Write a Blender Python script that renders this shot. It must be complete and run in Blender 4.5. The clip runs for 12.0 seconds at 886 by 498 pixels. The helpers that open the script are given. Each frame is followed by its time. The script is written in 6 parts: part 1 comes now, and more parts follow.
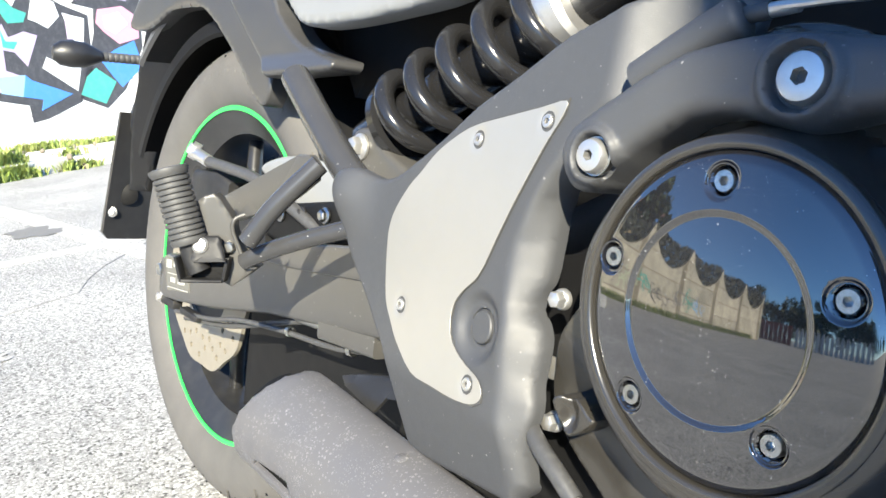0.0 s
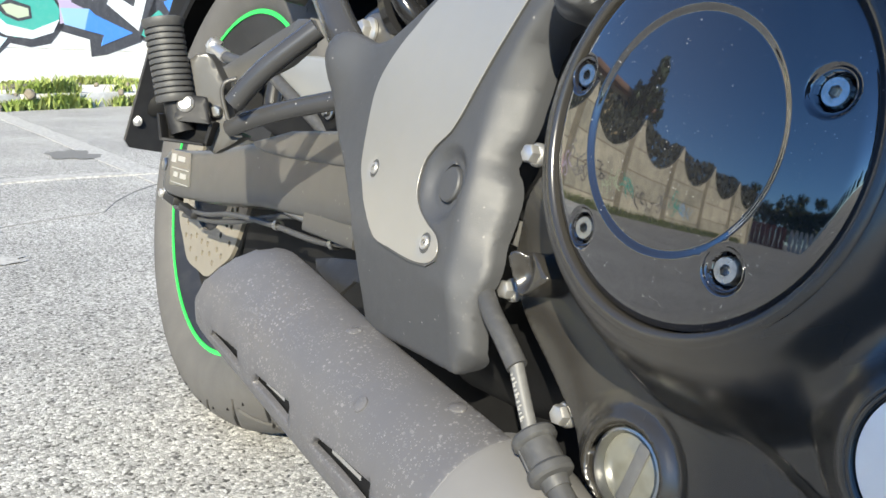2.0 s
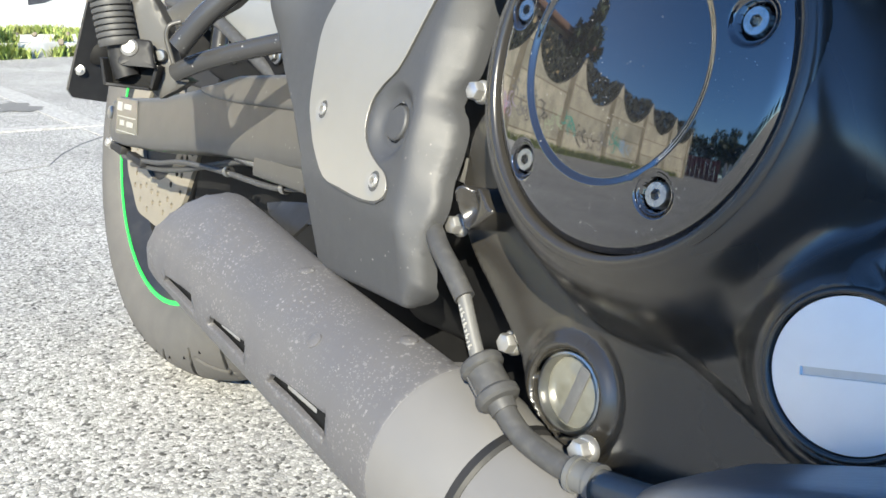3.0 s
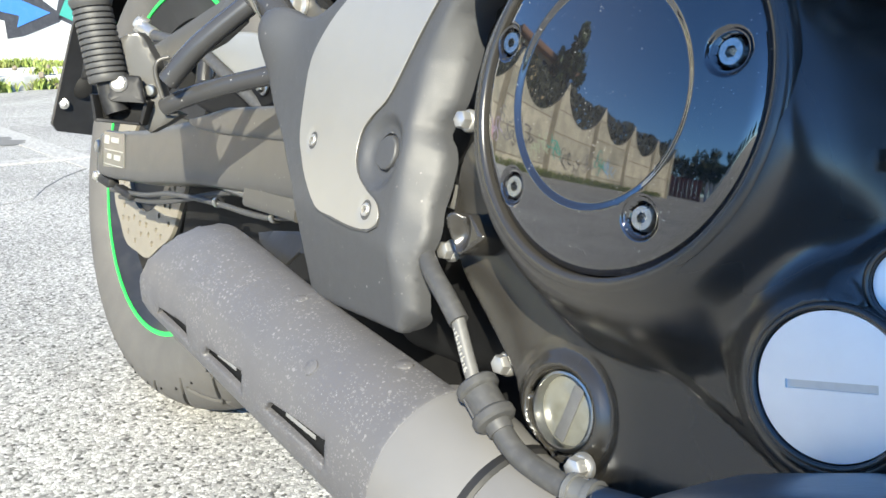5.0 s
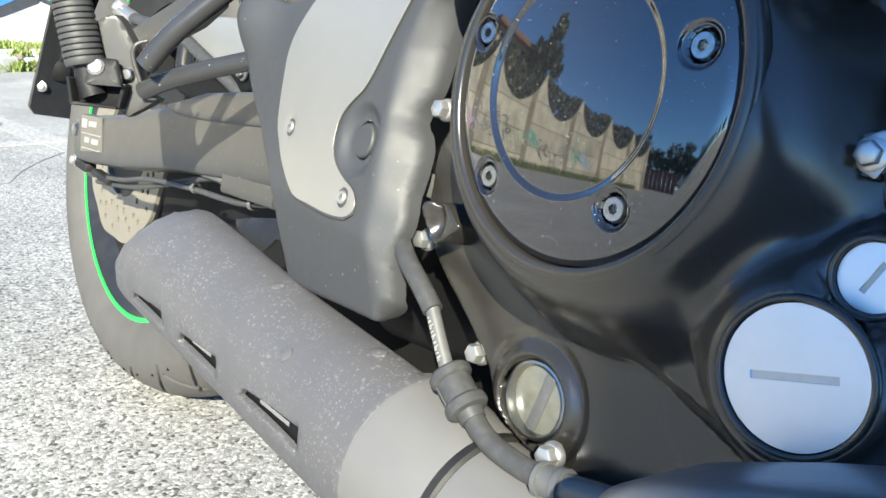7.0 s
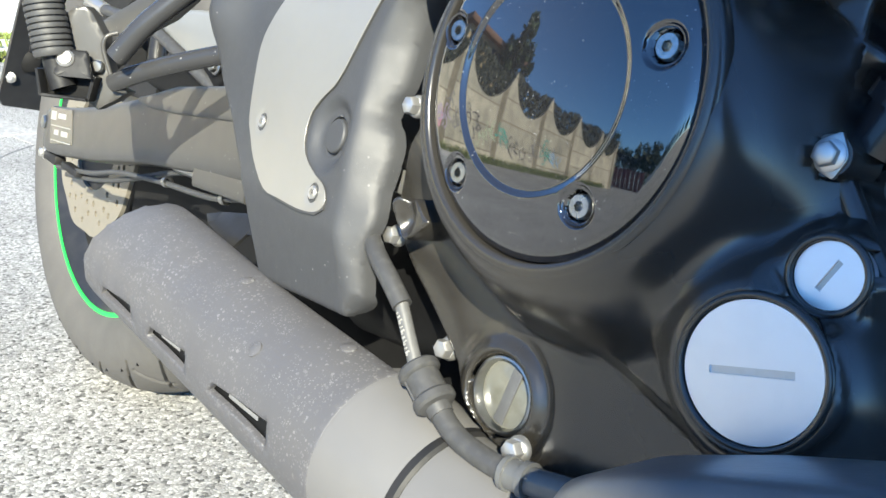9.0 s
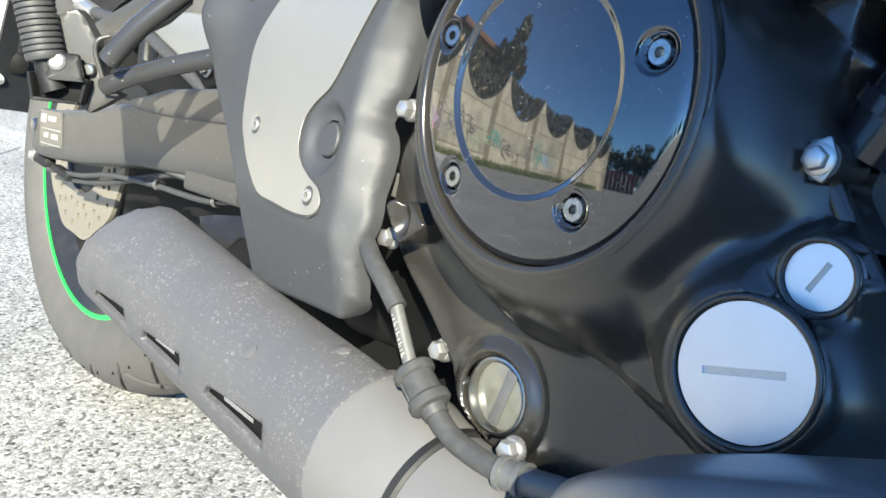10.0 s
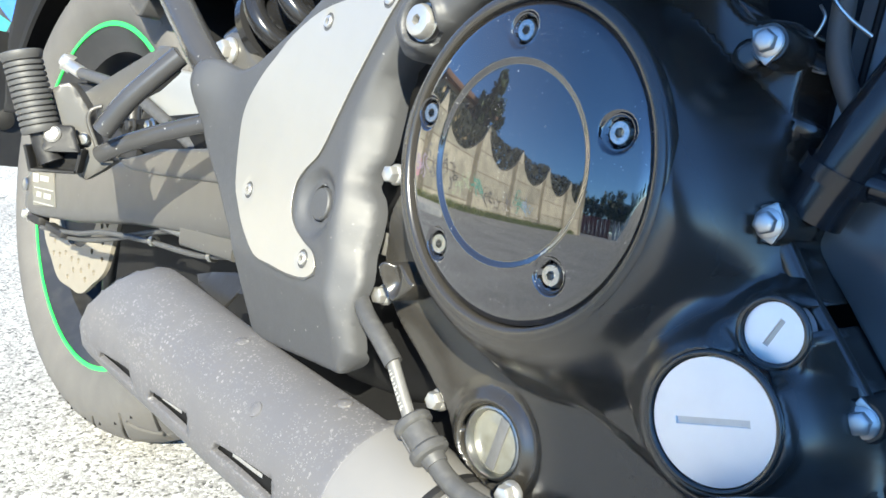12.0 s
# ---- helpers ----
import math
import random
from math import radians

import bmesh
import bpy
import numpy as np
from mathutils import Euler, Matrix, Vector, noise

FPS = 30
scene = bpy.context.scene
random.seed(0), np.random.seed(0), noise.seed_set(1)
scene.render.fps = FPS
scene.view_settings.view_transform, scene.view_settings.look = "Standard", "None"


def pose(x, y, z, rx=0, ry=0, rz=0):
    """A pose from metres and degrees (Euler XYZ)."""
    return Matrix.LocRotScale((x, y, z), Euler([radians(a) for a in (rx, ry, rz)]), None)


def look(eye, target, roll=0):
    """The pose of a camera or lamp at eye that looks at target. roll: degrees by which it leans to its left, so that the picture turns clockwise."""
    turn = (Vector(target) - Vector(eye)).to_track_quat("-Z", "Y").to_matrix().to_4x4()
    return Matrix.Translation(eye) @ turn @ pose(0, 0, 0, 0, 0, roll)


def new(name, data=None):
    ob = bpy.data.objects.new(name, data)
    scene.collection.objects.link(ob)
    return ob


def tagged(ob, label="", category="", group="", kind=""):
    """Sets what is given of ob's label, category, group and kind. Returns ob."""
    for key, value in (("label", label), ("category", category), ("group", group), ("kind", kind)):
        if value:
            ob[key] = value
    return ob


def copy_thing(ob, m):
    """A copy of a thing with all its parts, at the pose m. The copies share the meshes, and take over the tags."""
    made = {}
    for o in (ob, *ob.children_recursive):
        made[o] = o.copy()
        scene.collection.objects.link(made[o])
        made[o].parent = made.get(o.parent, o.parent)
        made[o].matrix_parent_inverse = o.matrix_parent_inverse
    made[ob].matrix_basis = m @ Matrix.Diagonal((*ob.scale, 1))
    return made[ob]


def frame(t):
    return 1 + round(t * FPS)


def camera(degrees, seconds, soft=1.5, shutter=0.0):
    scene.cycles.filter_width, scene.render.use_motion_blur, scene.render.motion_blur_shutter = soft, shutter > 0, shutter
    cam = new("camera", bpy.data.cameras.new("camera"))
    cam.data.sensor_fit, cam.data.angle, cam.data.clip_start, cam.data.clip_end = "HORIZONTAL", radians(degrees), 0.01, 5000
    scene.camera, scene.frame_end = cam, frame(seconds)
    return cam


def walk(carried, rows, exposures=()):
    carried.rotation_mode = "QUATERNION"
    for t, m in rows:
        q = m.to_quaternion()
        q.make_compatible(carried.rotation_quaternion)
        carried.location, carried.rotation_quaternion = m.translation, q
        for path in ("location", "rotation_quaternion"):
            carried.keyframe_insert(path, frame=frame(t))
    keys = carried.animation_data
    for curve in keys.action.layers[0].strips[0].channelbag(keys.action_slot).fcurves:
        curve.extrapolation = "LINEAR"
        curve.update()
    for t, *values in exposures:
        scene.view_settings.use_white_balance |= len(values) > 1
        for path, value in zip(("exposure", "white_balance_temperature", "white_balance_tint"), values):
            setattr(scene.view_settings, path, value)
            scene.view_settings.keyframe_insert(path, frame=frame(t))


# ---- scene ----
from mathutils.geometry import delaunay_2d_cdt

# ---- camera ----
cam = camera(56.15, 12.0, soft=1.6, shutter=0.0)
ROWS = [
    (0.0, 1.0343, -0.4416, 0.5740, 77.95, 4.53, 51.26),
    (0.5, 0.9995, -0.4248, 0.5216, 79.60, 5.79, 54.63),
    (1.0, 0.9952, -0.4137, 0.5293, 82.56, 4.95, 57.51),
    (1.5, 1.0240, -0.4111, 0.5071, 79.57, -1.02, 58.59),
    (2.0, 1.0380, -0.4023, 0.4985, 77.14, -2.13, 55.25),
    (2.5, 1.0455, -0.4034, 0.4906, 74.16, -3.65, 53.22),
    (3.0, 1.0491, -0.4058, 0.4946, 73.82, -1.85, 52.05),
    (4.8, 1.0548, -0.4125, 0.5004, 75.40, -0.22, 50.58),
    (5.0, 1.0538, -0.4137, 0.4989, 75.33, -0.51, 50.66),
    (5.5, 1.0563, -0.4133, 0.5000, 75.17, -1.17, 50.62),
    (6.0, 1.0581, -0.4131, 0.4999, 75.00, -1.61, 50.29),
    (6.5, 1.0563, -0.4134, 0.4983, 74.88, -1.56, 49.95),
    (7.0, 1.0566, -0.4122, 0.4986, 74.68, -1.61, 49.65),
    (9.0, 1.0601, -0.4120, 0.4987, 74.55, -2.53, 48.11),
    (9.5, 1.0624, -0.4150, 0.5001, 74.47, -2.27, 47.67),
    (10.0, 1.0607, -0.4157, 0.5005, 74.60, -2.49, 47.34),
    (10.5, 1.0607, -0.4131, 0.4986, 74.58, -2.61, 47.21),
    (11.0, 1.0641, -0.4160, 0.5021, 74.84, -2.26, 47.22),
    (11.5, 1.0656, -0.4204, 0.5046, 75.20, -1.03, 46.84),
    (12.0, 1.0743, -0.4289, 0.5244, 75.95, 0.45, 45.79),
]
STOPS = [(0.0, 1.77, 7350, 4), (0.5, 1.42, 7350, 4), (1.0, 1.24, 7350, 4), (1.5, 1.16, 7300, 4), (2.5, 1.30, 7250, 3), (3.0, 1.40, 7200, 3), (5.5, 1.50, 7150, 2), (9.5, 1.56, 7100, 1), (11.0, 1.62, 7100, 1), (11.6, 1.72, 7100, 1), (12.0, 1.90, 7100, 1)]
walk(cam, [(t, pose(x, y, z, rx, ry, rz)) for t, x, y, z, rx, ry, rz in ROWS], STOPS)

# ---- light ----
SUN_AZ, SUN_EL = -42.0, 29.5          # degrees from +x towards +y, and up
world = bpy.data.worlds.new("world")
world.use_nodes = True
scene.world = world
sky = world.node_tree.nodes.new("ShaderNodeTexSky")
sky.sky_type, sky.sun_disc = "NISHITA", False
sky.sun_elevation, sky.sun_rotation = radians(SUN_EL), radians(90 - SUN_AZ)
sky.altitude, sky.air_density, sky.dust_density, sky.ozone_density = 2500, 1.0, 0.0, 10.0
back = world.node_tree.nodes["Background"]
back.inputs["Strength"].default_value = 0.145
world.node_tree.links.new(sky.outputs[0], back.inputs["Color"])
sun = new("sun", bpy.data.lights.new("sun", "SUN"))
sun.data.energy, sun.data.angle, sun.data.color = 4.8, radians(0.55), (1.0, 0.955, 0.88)
sun_way = Vector((math.cos(radians(SUN_EL)) * math.cos(radians(SUN_AZ)), math.cos(radians(SUN_EL)) * math.sin(radians(SUN_AZ)), math.sin(radians(SUN_EL))))
sun.matrix_world = look(sun_way * 20, (0, 0, 0))


# ---- materials ----
def material(name, colour, rough=0.5, metal=0.0, coat=0.0, spots=(), bump=0.0, bump_size=200.0, bump_far=0.001, rough_var=0.0, spec=0.5, ior=1.5, dots=()):
    """A Principled surface. spots: (size, amount, colour, low, high) layers of noise mixed over the base colour."""
    m = bpy.data.materials.new(name)
    m.use_nodes = True
    nodes, links = m.node_tree.nodes, m.node_tree.links
    b = nodes["Principled BSDF"]
    b.inputs["Roughness"].default_value, b.inputs["Metallic"].default_value = rough, metal
    b.inputs["Coat Weight"].default_value, b.inputs["Coat Roughness"].default_value = coat, 0.03
    b.inputs["Specular IOR Level"].default_value, b.inputs["IOR"].default_value = spec, ior
    at = nodes.new("ShaderNodeTexCoord")
    last = nodes.new("ShaderNodeRGB")
    last.outputs[0].default_value = (*colour, 1)
    last = last.outputs[0]
    for size, amount, tint, low, high in spots:
        n = nodes.new("ShaderNodeTexNoise")
        n.inputs["Scale"].default_value, n.inputs["Detail"].default_value = size, 5.0
        links.new(at.outputs["Object"], n.inputs["Vector"])
        r = nodes.new("ShaderNodeMapRange")
        r.inputs["From Min"].default_value, r.inputs["From Max"].default_value = low, high
        r.inputs["To Max"].default_value = amount
        links.new(n.outputs["Fac"], r.inputs["Value"])
        mix = nodes.new("ShaderNodeMix")
        mix.data_type = "RGBA"
        links.new(r.outputs[0], mix.inputs["Factor"])
        links.new(last, mix.inputs["A"])
        mix.inputs["B"].default_value = (*tint, 1)
        last = mix.outputs["Result"]
    for size, radius, share, tint in dots:
        vo = nodes.new("ShaderNodeTexVoronoi")
        vo.inputs["Scale"].default_value = size
        links.new(at.outputs["Object"], vo.inputs["Vector"])
        sp = nodes.new("ShaderNodeSeparateColor")
        links.new(vo.outputs["Color"], sp.inputs[0])
        big_ = nodes.new("ShaderNodeTexNoise")
        big_.inputs["Scale"].default_value = size / 14
        links.new(at.outputs["Object"], big_.inputs["Vector"])
        lim = nodes.new("ShaderNodeMath")
        lim.operation = "MULTIPLY"
        links.new(sp.outputs[1], lim.inputs[0])
        lim.inputs[1].default_value = radius
        near = nodes.new("ShaderNodeMath")
        near.operation = "LESS_THAN"
        links.new(vo.outputs["Distance"], near.inputs[0])
        links.new(lim.outputs[0], near.inputs[1])
        some = nodes.new("ShaderNodeMath")
        some.operation = "GREATER_THAN"
        links.new(sp.outputs[0], some.inputs[0])
        some.inputs[1].default_value = 1 - share
        both = nodes.new("ShaderNodeMath")
        both.operation = "MULTIPLY"
        links.new(near.outputs[0], both.inputs[0])
        links.new(some.outputs[0], both.inputs[1])
        area = nodes.new("ShaderNodeMapRange")
        area.inputs["From Min"].default_value, area.inputs["From Max"].default_value = 0.42, 0.6
        links.new(big_.outputs["Fac"], area.inputs["Value"])
        soft_ = nodes.new("ShaderNodeMath")
        soft_.operation = "MULTIPLY"
        links.new(both.outputs[0], soft_.inputs[0])
        links.new(area.outputs[0], soft_.inputs[1])
        mix = nodes.new("ShaderNodeMix")
        mix.data_type = "RGBA"
        links.new(soft_.outputs[0], mix.inputs["Factor"])
        links.new(last, mix.inputs["A"])
        mix.inputs["B"].default_value = (*tint, 1)
        last = mix.outputs["Result"]
    links.new(last, b.inputs["Base Color"])
    if bump or rough_var:
        n = nodes.new("ShaderNodeTexNoise")
        n.inputs["Scale"].default_value, n.inputs["Detail"].default_value = bump_size, 3.0
        links.new(at.outputs["Object"], n.inputs["Vector"])
        if bump:
            bp = nodes.new("ShaderNodeBump")
            bp.inputs["Strength"].default_value, bp.inputs["Distance"].default_value = bump, bump_far
            links.new(n.outputs["Fac"], bp.inputs["Height"])
            links.new(bp.outputs[0], b.inputs["Normal"])
        if rough_var:
            big = nodes.new("ShaderNodeTexNoise")
            big.inputs["Scale"].default_value = bump_size / 12
            links.new(at.outputs["Object"], big.inputs["Vector"])
            rr = nodes.new("ShaderNodeMapRange")
            rr.inputs["To Min"].default_value, rr.inputs["To Max"].default_value = max(0.02, rough - rough_var), min(1.0, rough + rough_var)
            links.new(big.outputs["Fac"], rr.inputs["Value"])
            links.new(rr.outputs[0], b.inputs["Roughness"])
    return m


DUST = (0.32, 0.30, 0.27)
M_COVER = material("matte_black_plastic", (0.050, 0.0515, 0.0555), 0.55, dots=((260, 0.16, 0.25, (0.26, 0.25, 0.24)),), spots=((900, 0.35, DUST, 0.68, 0.78), (30, 0.2, (0.062, 0.061, 0.060), 0.4, 0.7)), bump=0.25, bump_size=1800, bump_far=0.0004, rough_var=0.06, spec=0.6)
M_CASE = material("satin_black_engine_paint", (0.027, 0.0247, 0.0212), 0.24, spec=0.8, spots=((25, 0.25, (0.021, 0.0195, 0.017), 0.4, 0.7), (1100, 0.35, DUST, 0.71, 0.8)), bump=0.06, bump_size=900, bump_far=0.0003, rough_var=0.05)
M_GLOSS = material("gloss_black_clutch_paint", (0.012, 0.012, 0.014), 0.03, coat=1.0, spots=((1500, 0.35, DUST, 0.72, 0.8),), spec=0.5, ior=1.85, dots=((520, 0.18, 0.16, (0.22, 0.215, 0.21)), (1100, 0.3, 0.15, (0.20, 0.196, 0.19))))
M_FRAME = material("satin_black_frame_paint", (0.062, 0.060, 0.057), 0.34, dots=((240, 0.2, 0.3, (0.28, 0.27, 0.26)),), spots=((700, 0.4, DUST, 0.7, 0.8), (40, 0.2, (0.07, 0.068, 0.064), 0.45, 0.7)), bump=0.08, bump_size=700, bump_far=0.0003, rough_var=0.06)
M_TUBE = material("satin_black_tube_paint", (0.040, 0.040, 0.042), 0.24, dots=((240, 0.2, 0.3, (0.28, 0.27, 0.26)),), spots=((700, 0.4, DUST, 0.7, 0.8), (40, 0.2, (0.065, 0.064, 0.06), 0.45, 0.7)), bump=0.05, bump_size=700, bump_far=0.0003, rough_var=0.05)
M_SILVER = material("brushed_aluminium_plate", (0.40, 0.386, 0.356), 0.42, 0.6, spots=((60, 0.12, (0.34, 0.325, 0.295), 0.4, 0.7),), bump=0.02, bump_size=600, bump_far=0.0003, rough_var=0.05)
M_CAP = material("satin_aluminium_cap", (0.82, 0.83, 0.85), 0.34, 0.85, spots=((120, 0.15, (0.66, 0.67, 0.70), 0.4, 0.7),), bump=0.03, bump_size=900, bump_far=0.0003)
M_ZINC = material("zinc_plated_steel", (0.60, 0.59, 0.57), 0.40, 0.85, spots=((300, 0.3, (0.45, 0.43, 0.40), 0.5, 0.75),), rough_var=0.06, bump_size=800)
M_STEEL = material("steel_screw", (0.42, 0.42, 0.41), 0.30, 1.0, spots=((400, 0.3, (0.28, 0.27, 0.26), 0.5, 0.75),))
M_SCREW = material("oiled_steel_screw", (0.42, 0.42, 0.41), 0.26, 1.0, spots=((500, 0.35, (0.12, 0.115, 0.11), 0.45, 0.7),), rough_var=0.06, bump_size=900)
M_DISC = material("brake_disc_steel", (0.29, 0.262, 0.215), 0.45, 0.4, spots=((80, 0.3, (0.24, 0.215, 0.18), 0.4, 0.7),), bump=0.05, bump_size=600)
M_TYRE = material("tyre_rubber", (0.085, 0.081, 0.077), 0.75, spots=((25, 0.45, (0.12, 0.114, 0.105), 0.35, 0.7), (500, 0.4, (0.16, 0.155, 0.145), 0.62, 0.75)), bump=0.3, bump_size=500, bump_far=0.0006)
M_RUBBER = material("black_rubber", (0.055, 0.055, 0.055), 0.55, spots=((300, 0.25, (0.10, 0.098, 0.094), 0.55, 0.75),), bump=0.15, bump_size=600, bump_far=0.0004)
M_HOSE = material("rubber_hose", (0.052, 0.052, 0.053), 0.48, spots=((200, 0.3, (0.13, 0.128, 0.12), 0.5, 0.75),), bump=0.1, bump_size=500, bump_far=0.0003)
M_CLEAR = material("cloudy_clear_plastic", (0.11, 0.112, 0.112), 0.2, spots=((300, 0.5, (0.10, 0.10, 0.10), 0.4, 0.7),))
M_BLACK = material("black_plastic", (0.014, 0.014, 0.015), 0.42, spots=((60, 0.3, (0.03, 0.03, 0.03), 0.4, 0.7),), bump=0.08, bump_size=500, rough_var=0.08)
# Black plastic parts; also the painted shade inside the heat shield slots.
M_DULL = material("dull_black_plastic_and_slot_shade", (0.007, 0.007, 0.0075), 0.6, spec=0.15, spots=((60, 0.3, (0.014, 0.014, 0.014), 0.4, 0.7),), bump=0.1, bump_size=300)
M_DARK = material("sooty_black_metal", (0.010, 0.010, 0.011), 0.6, spots=((60, 0.4, (0.028, 0.026, 0.024), 0.4, 0.7),), bump=0.2, bump_size=200)
M_GREEN = material("green_rim_tape", (0.02, 0.62, 0.10), 0.35, spots=((90, 0.2, (0.05, 0.48, 0.10), 0.4, 0.7),))
M_MUFFLER = material("dusty_heatproof_paint", (0.094, 0.0925, 0.099), 0.46, spots=((30, 0.35, (0.115, 0.110, 0.109), 0.35, 0.7),), bump=0.2, bump_size=900, bump_far=0.0003, rough_var=0.1, dots=((420, 0.42, 0.8, (0.172, 0.169, 0.172)), (760, 0.44, 0.8, (0.165, 0.162, 0.164)), (240, 0.22, 0.25, (0.21, 0.206, 0.206))))
M_CONE = material("heatproof_paint_cone", (0.145, 0.142, 0.141), 0.42, spots=((40, 0.3, (0.18, 0.174, 0.166), 0.35, 0.7),), bump=0.1, bump_size=900, bump_far=0.0003)
M_SPRING = material("gloss_black_spring", (0.015, 0.015, 0.016), 0.16, spots=((500, 0.3, DUST, 0.7, 0.8),))
M_FENDER = material("metallic_grey_paint", (0.050, 0.050, 0.052), 0.36, 0.15, coat=0.15, spots=((400, 0.3, DUST, 0.68, 0.78), (20, 0.2, (0.075, 0.073, 0.070), 0.4, 0.7)))
M_SEAT = material("grey_side_panel", (0.20, 0.207, 0.214), 0.38, spots=((20, 0.2, (0.16, 0.165, 0.17), 0.4, 0.7),), bump=0.05)
M_RED = material("red_lens", (0.45, 0.01, 0.01), 0.15, coat=0.6, spots=((200, 0.2, (0.3, 0.01, 0.01), 0.4, 0.7),))
M_BRASS = material("oily_glass_back", (0.17, 0.168, 0.142), 0.2, coat=0.5, spec=0.5, spots=((120, 0.5, (0.10, 0.096, 0.072), 0.4, 0.65),))
M_SLEEVE = material("grey_printed_sleeve", (0.10, 0.10, 0.10), 0.5, spots=((300, 0.4, (0.14, 0.14, 0.138), 0.45, 0.65),))
M_PANEL = material("blue_grey_radiator_paint", (0.075, 0.084, 0.094), 0.22, spots=((40, 0.3, (0.07, 0.075, 0.08), 0.4, 0.7),), rough_var=0.06)
M_WHITE = material("white_print", (0.36, 0.35, 0.325), 0.6, spots=((300, 0.4, (0.3, 0.29, 0.27), 0.4, 0.65),))


# ---- shapes ----
def circle(r, n, y=0.0):
    return [(r * math.cos(2 * math.pi * k / n), r * math.sin(2 * math.pi * k / n)) for k in range(n)]


def soften(bm, degrees=38):
    bmesh.ops.recalc_face_normals(bm, faces=bm.faces)
    limit = radians(degrees)
    for f in bm.faces:
        f.smooth = True
    for e in bm.edges:
        if len(e.link_faces) == 2 and e.calc_face_angle(0) > limit:
            e.smooth = False
    return bm


def part(name, bm, mat, parent, label="", crease=38):
    soften(bm, crease)
    full = SHADED.pop(bm, None)
    me = bpy.data.meshes.new(name)
    bm.to_mesh(me)
    bm.free()
    for m in mat if isinstance(mat, (list, tuple)) else (mat,):
        me.materials.append(m)
    ob = new(name, me)
    ob.parent = parent
    if label:
        ob["label"] = label
    if full:
        shade_by(ob, full)
    return ob


def joined(*bms):
    out = bmesh.new()
    for b in bms:
        me = bpy.data.meshes.new("t")
        b.to_mesh(me)
        b.free()
        out.from_mesh(me)
        bpy.data.meshes.remove(me)
    return out


def loft(rings, closed=True, caps=(True, True), m=None):
    """Skin over rings of equally many points."""
    bm = bmesh.new()
    rows = [[bm.verts.new(Vector(p)) for p in ring] for ring in rings]
    n = len(rows[0])
    for a, b in zip(rows, rows[1:]):
        for k in range(n if closed else n - 1):
            bm.faces.new((a[k], a[(k + 1) % n], b[(k + 1) % n], b[k]))
    if caps[0]:
        bm.faces.new(rows[0][::-1])
    if caps[1]:
        bm.faces.new(rows[-1])
    if m:
        bm.transform(m)
    return bm


def toward(centre, way):
    """A pose at centre whose local z points along way."""
    return Matrix.Translation(centre) @ Vector(way).to_track_quat("Z", "Y").to_matrix().to_4x4()


OUT = (0, -1, 0)


def lathe(profile, centre, way=OUT, n=48, caps=(True, True)):
    """Turn a profile of (radius, height) round the way through centre."""
    return loft([[(x, y, h) for x, y in circle(max(r, 1e-5), n)] for r, h in profile], caps=caps, m=toward(centre, way))


def ring_of(profile, centre, way=OUT, n=48):
    """A closed ring of revolution."""
    return loft([[(x, y, h) for x, y in circle(r, n)] for r, h in (*profile, profile[0])], caps=(False, False), m=toward(centre, way))


def spline(points, steps=8, closed=False):
    """Catmull-Rom through points of any dimension."""
    p = [np.array(q, float) for q in points]
    n = len(p)
    out = []
    for k in range(n if closed else n - 1):
        a, b, c, d = (p[(k + j) % n] if closed else p[min(max(k + j, 0), n - 1)] for j in (-1, 0, 1, 2))
        for s in range(steps):
            t = s / steps
            out.append(0.5 * (2 * b + (c - a) * t + (2 * a - 5 * b + 4 * c - d) * t * t + (3 * b - a - 3 * c + d) * t ** 3))
    if not closed:
        out.append(p[-1])
    return out


def tube(points, radius, n=16, steps=8, caps=(True, True), wobble=None):
    """A round bar along a smooth path. radius: a number or a function of 0..1."""
    path = [Vector(q) for q in (spline(points, steps) if len(points) > 2 else points)]
    if len(points) == 2:
        path = [path[0].lerp(path[1], k / 6) for k in range(7)]
    rings, side = [], None
    for k, p in enumerate(path):
        way = (path[min(k + 1, len(path) - 1)] - path[max(k - 1, 0)]).normalized()
        if side is None:
            side = way.orthogonal().normalized()
        side = (side - way * side.dot(way)).normalized()
        up = way.cross(side)
        r = radius(k / (len(path) - 1)) if callable(radius) else radius
        rings.append([p + side * x + up * y for x, y in circle(r, n)])
    return loft(rings, caps=caps)


def block(size, centre, bevel=0.002, m=None, segments=2):
    bm = bmesh.new()
    bmesh.ops.create_cube(bm, size=1)
    bmesh.ops.scale(bm, vec=size, verts=bm.verts)
    if bevel:
        bmesh.ops.bevel(bm, geom=bm.edges, offset=bevel, segments=segments, affect="EDGES", profile=0.5)
    bm.transform(Matrix.Translation(centre) @ (m or Matrix()))
    return bm


def hex_bolt(centre, r, h, way=OUT, turn=0.0, flange=1.35):
    """A flanged hexagon head with a chamfered, slightly hollow top."""
    def hexagon(q, z):
        return [(q * math.cos(radians(60 * k + turn)), q * math.sin(radians(60 * k + turn)), z) for k in range(6)]
    head = loft([hexagon(r, 0), hexagon(r, h * 0.85), hexagon(r * 0.86, h), hexagon(r * 0.55, h * 1.07), hexagon(r * 0.15, h * 1.10)], m=toward(centre, way))
    washer = lathe([(r * flange, -0.001), (r * flange, h * 0.12), (r * 1.02, h * 0.3), (r * 0.5, h * 0.32)], centre, way, 20)
    return joined(head, washer)


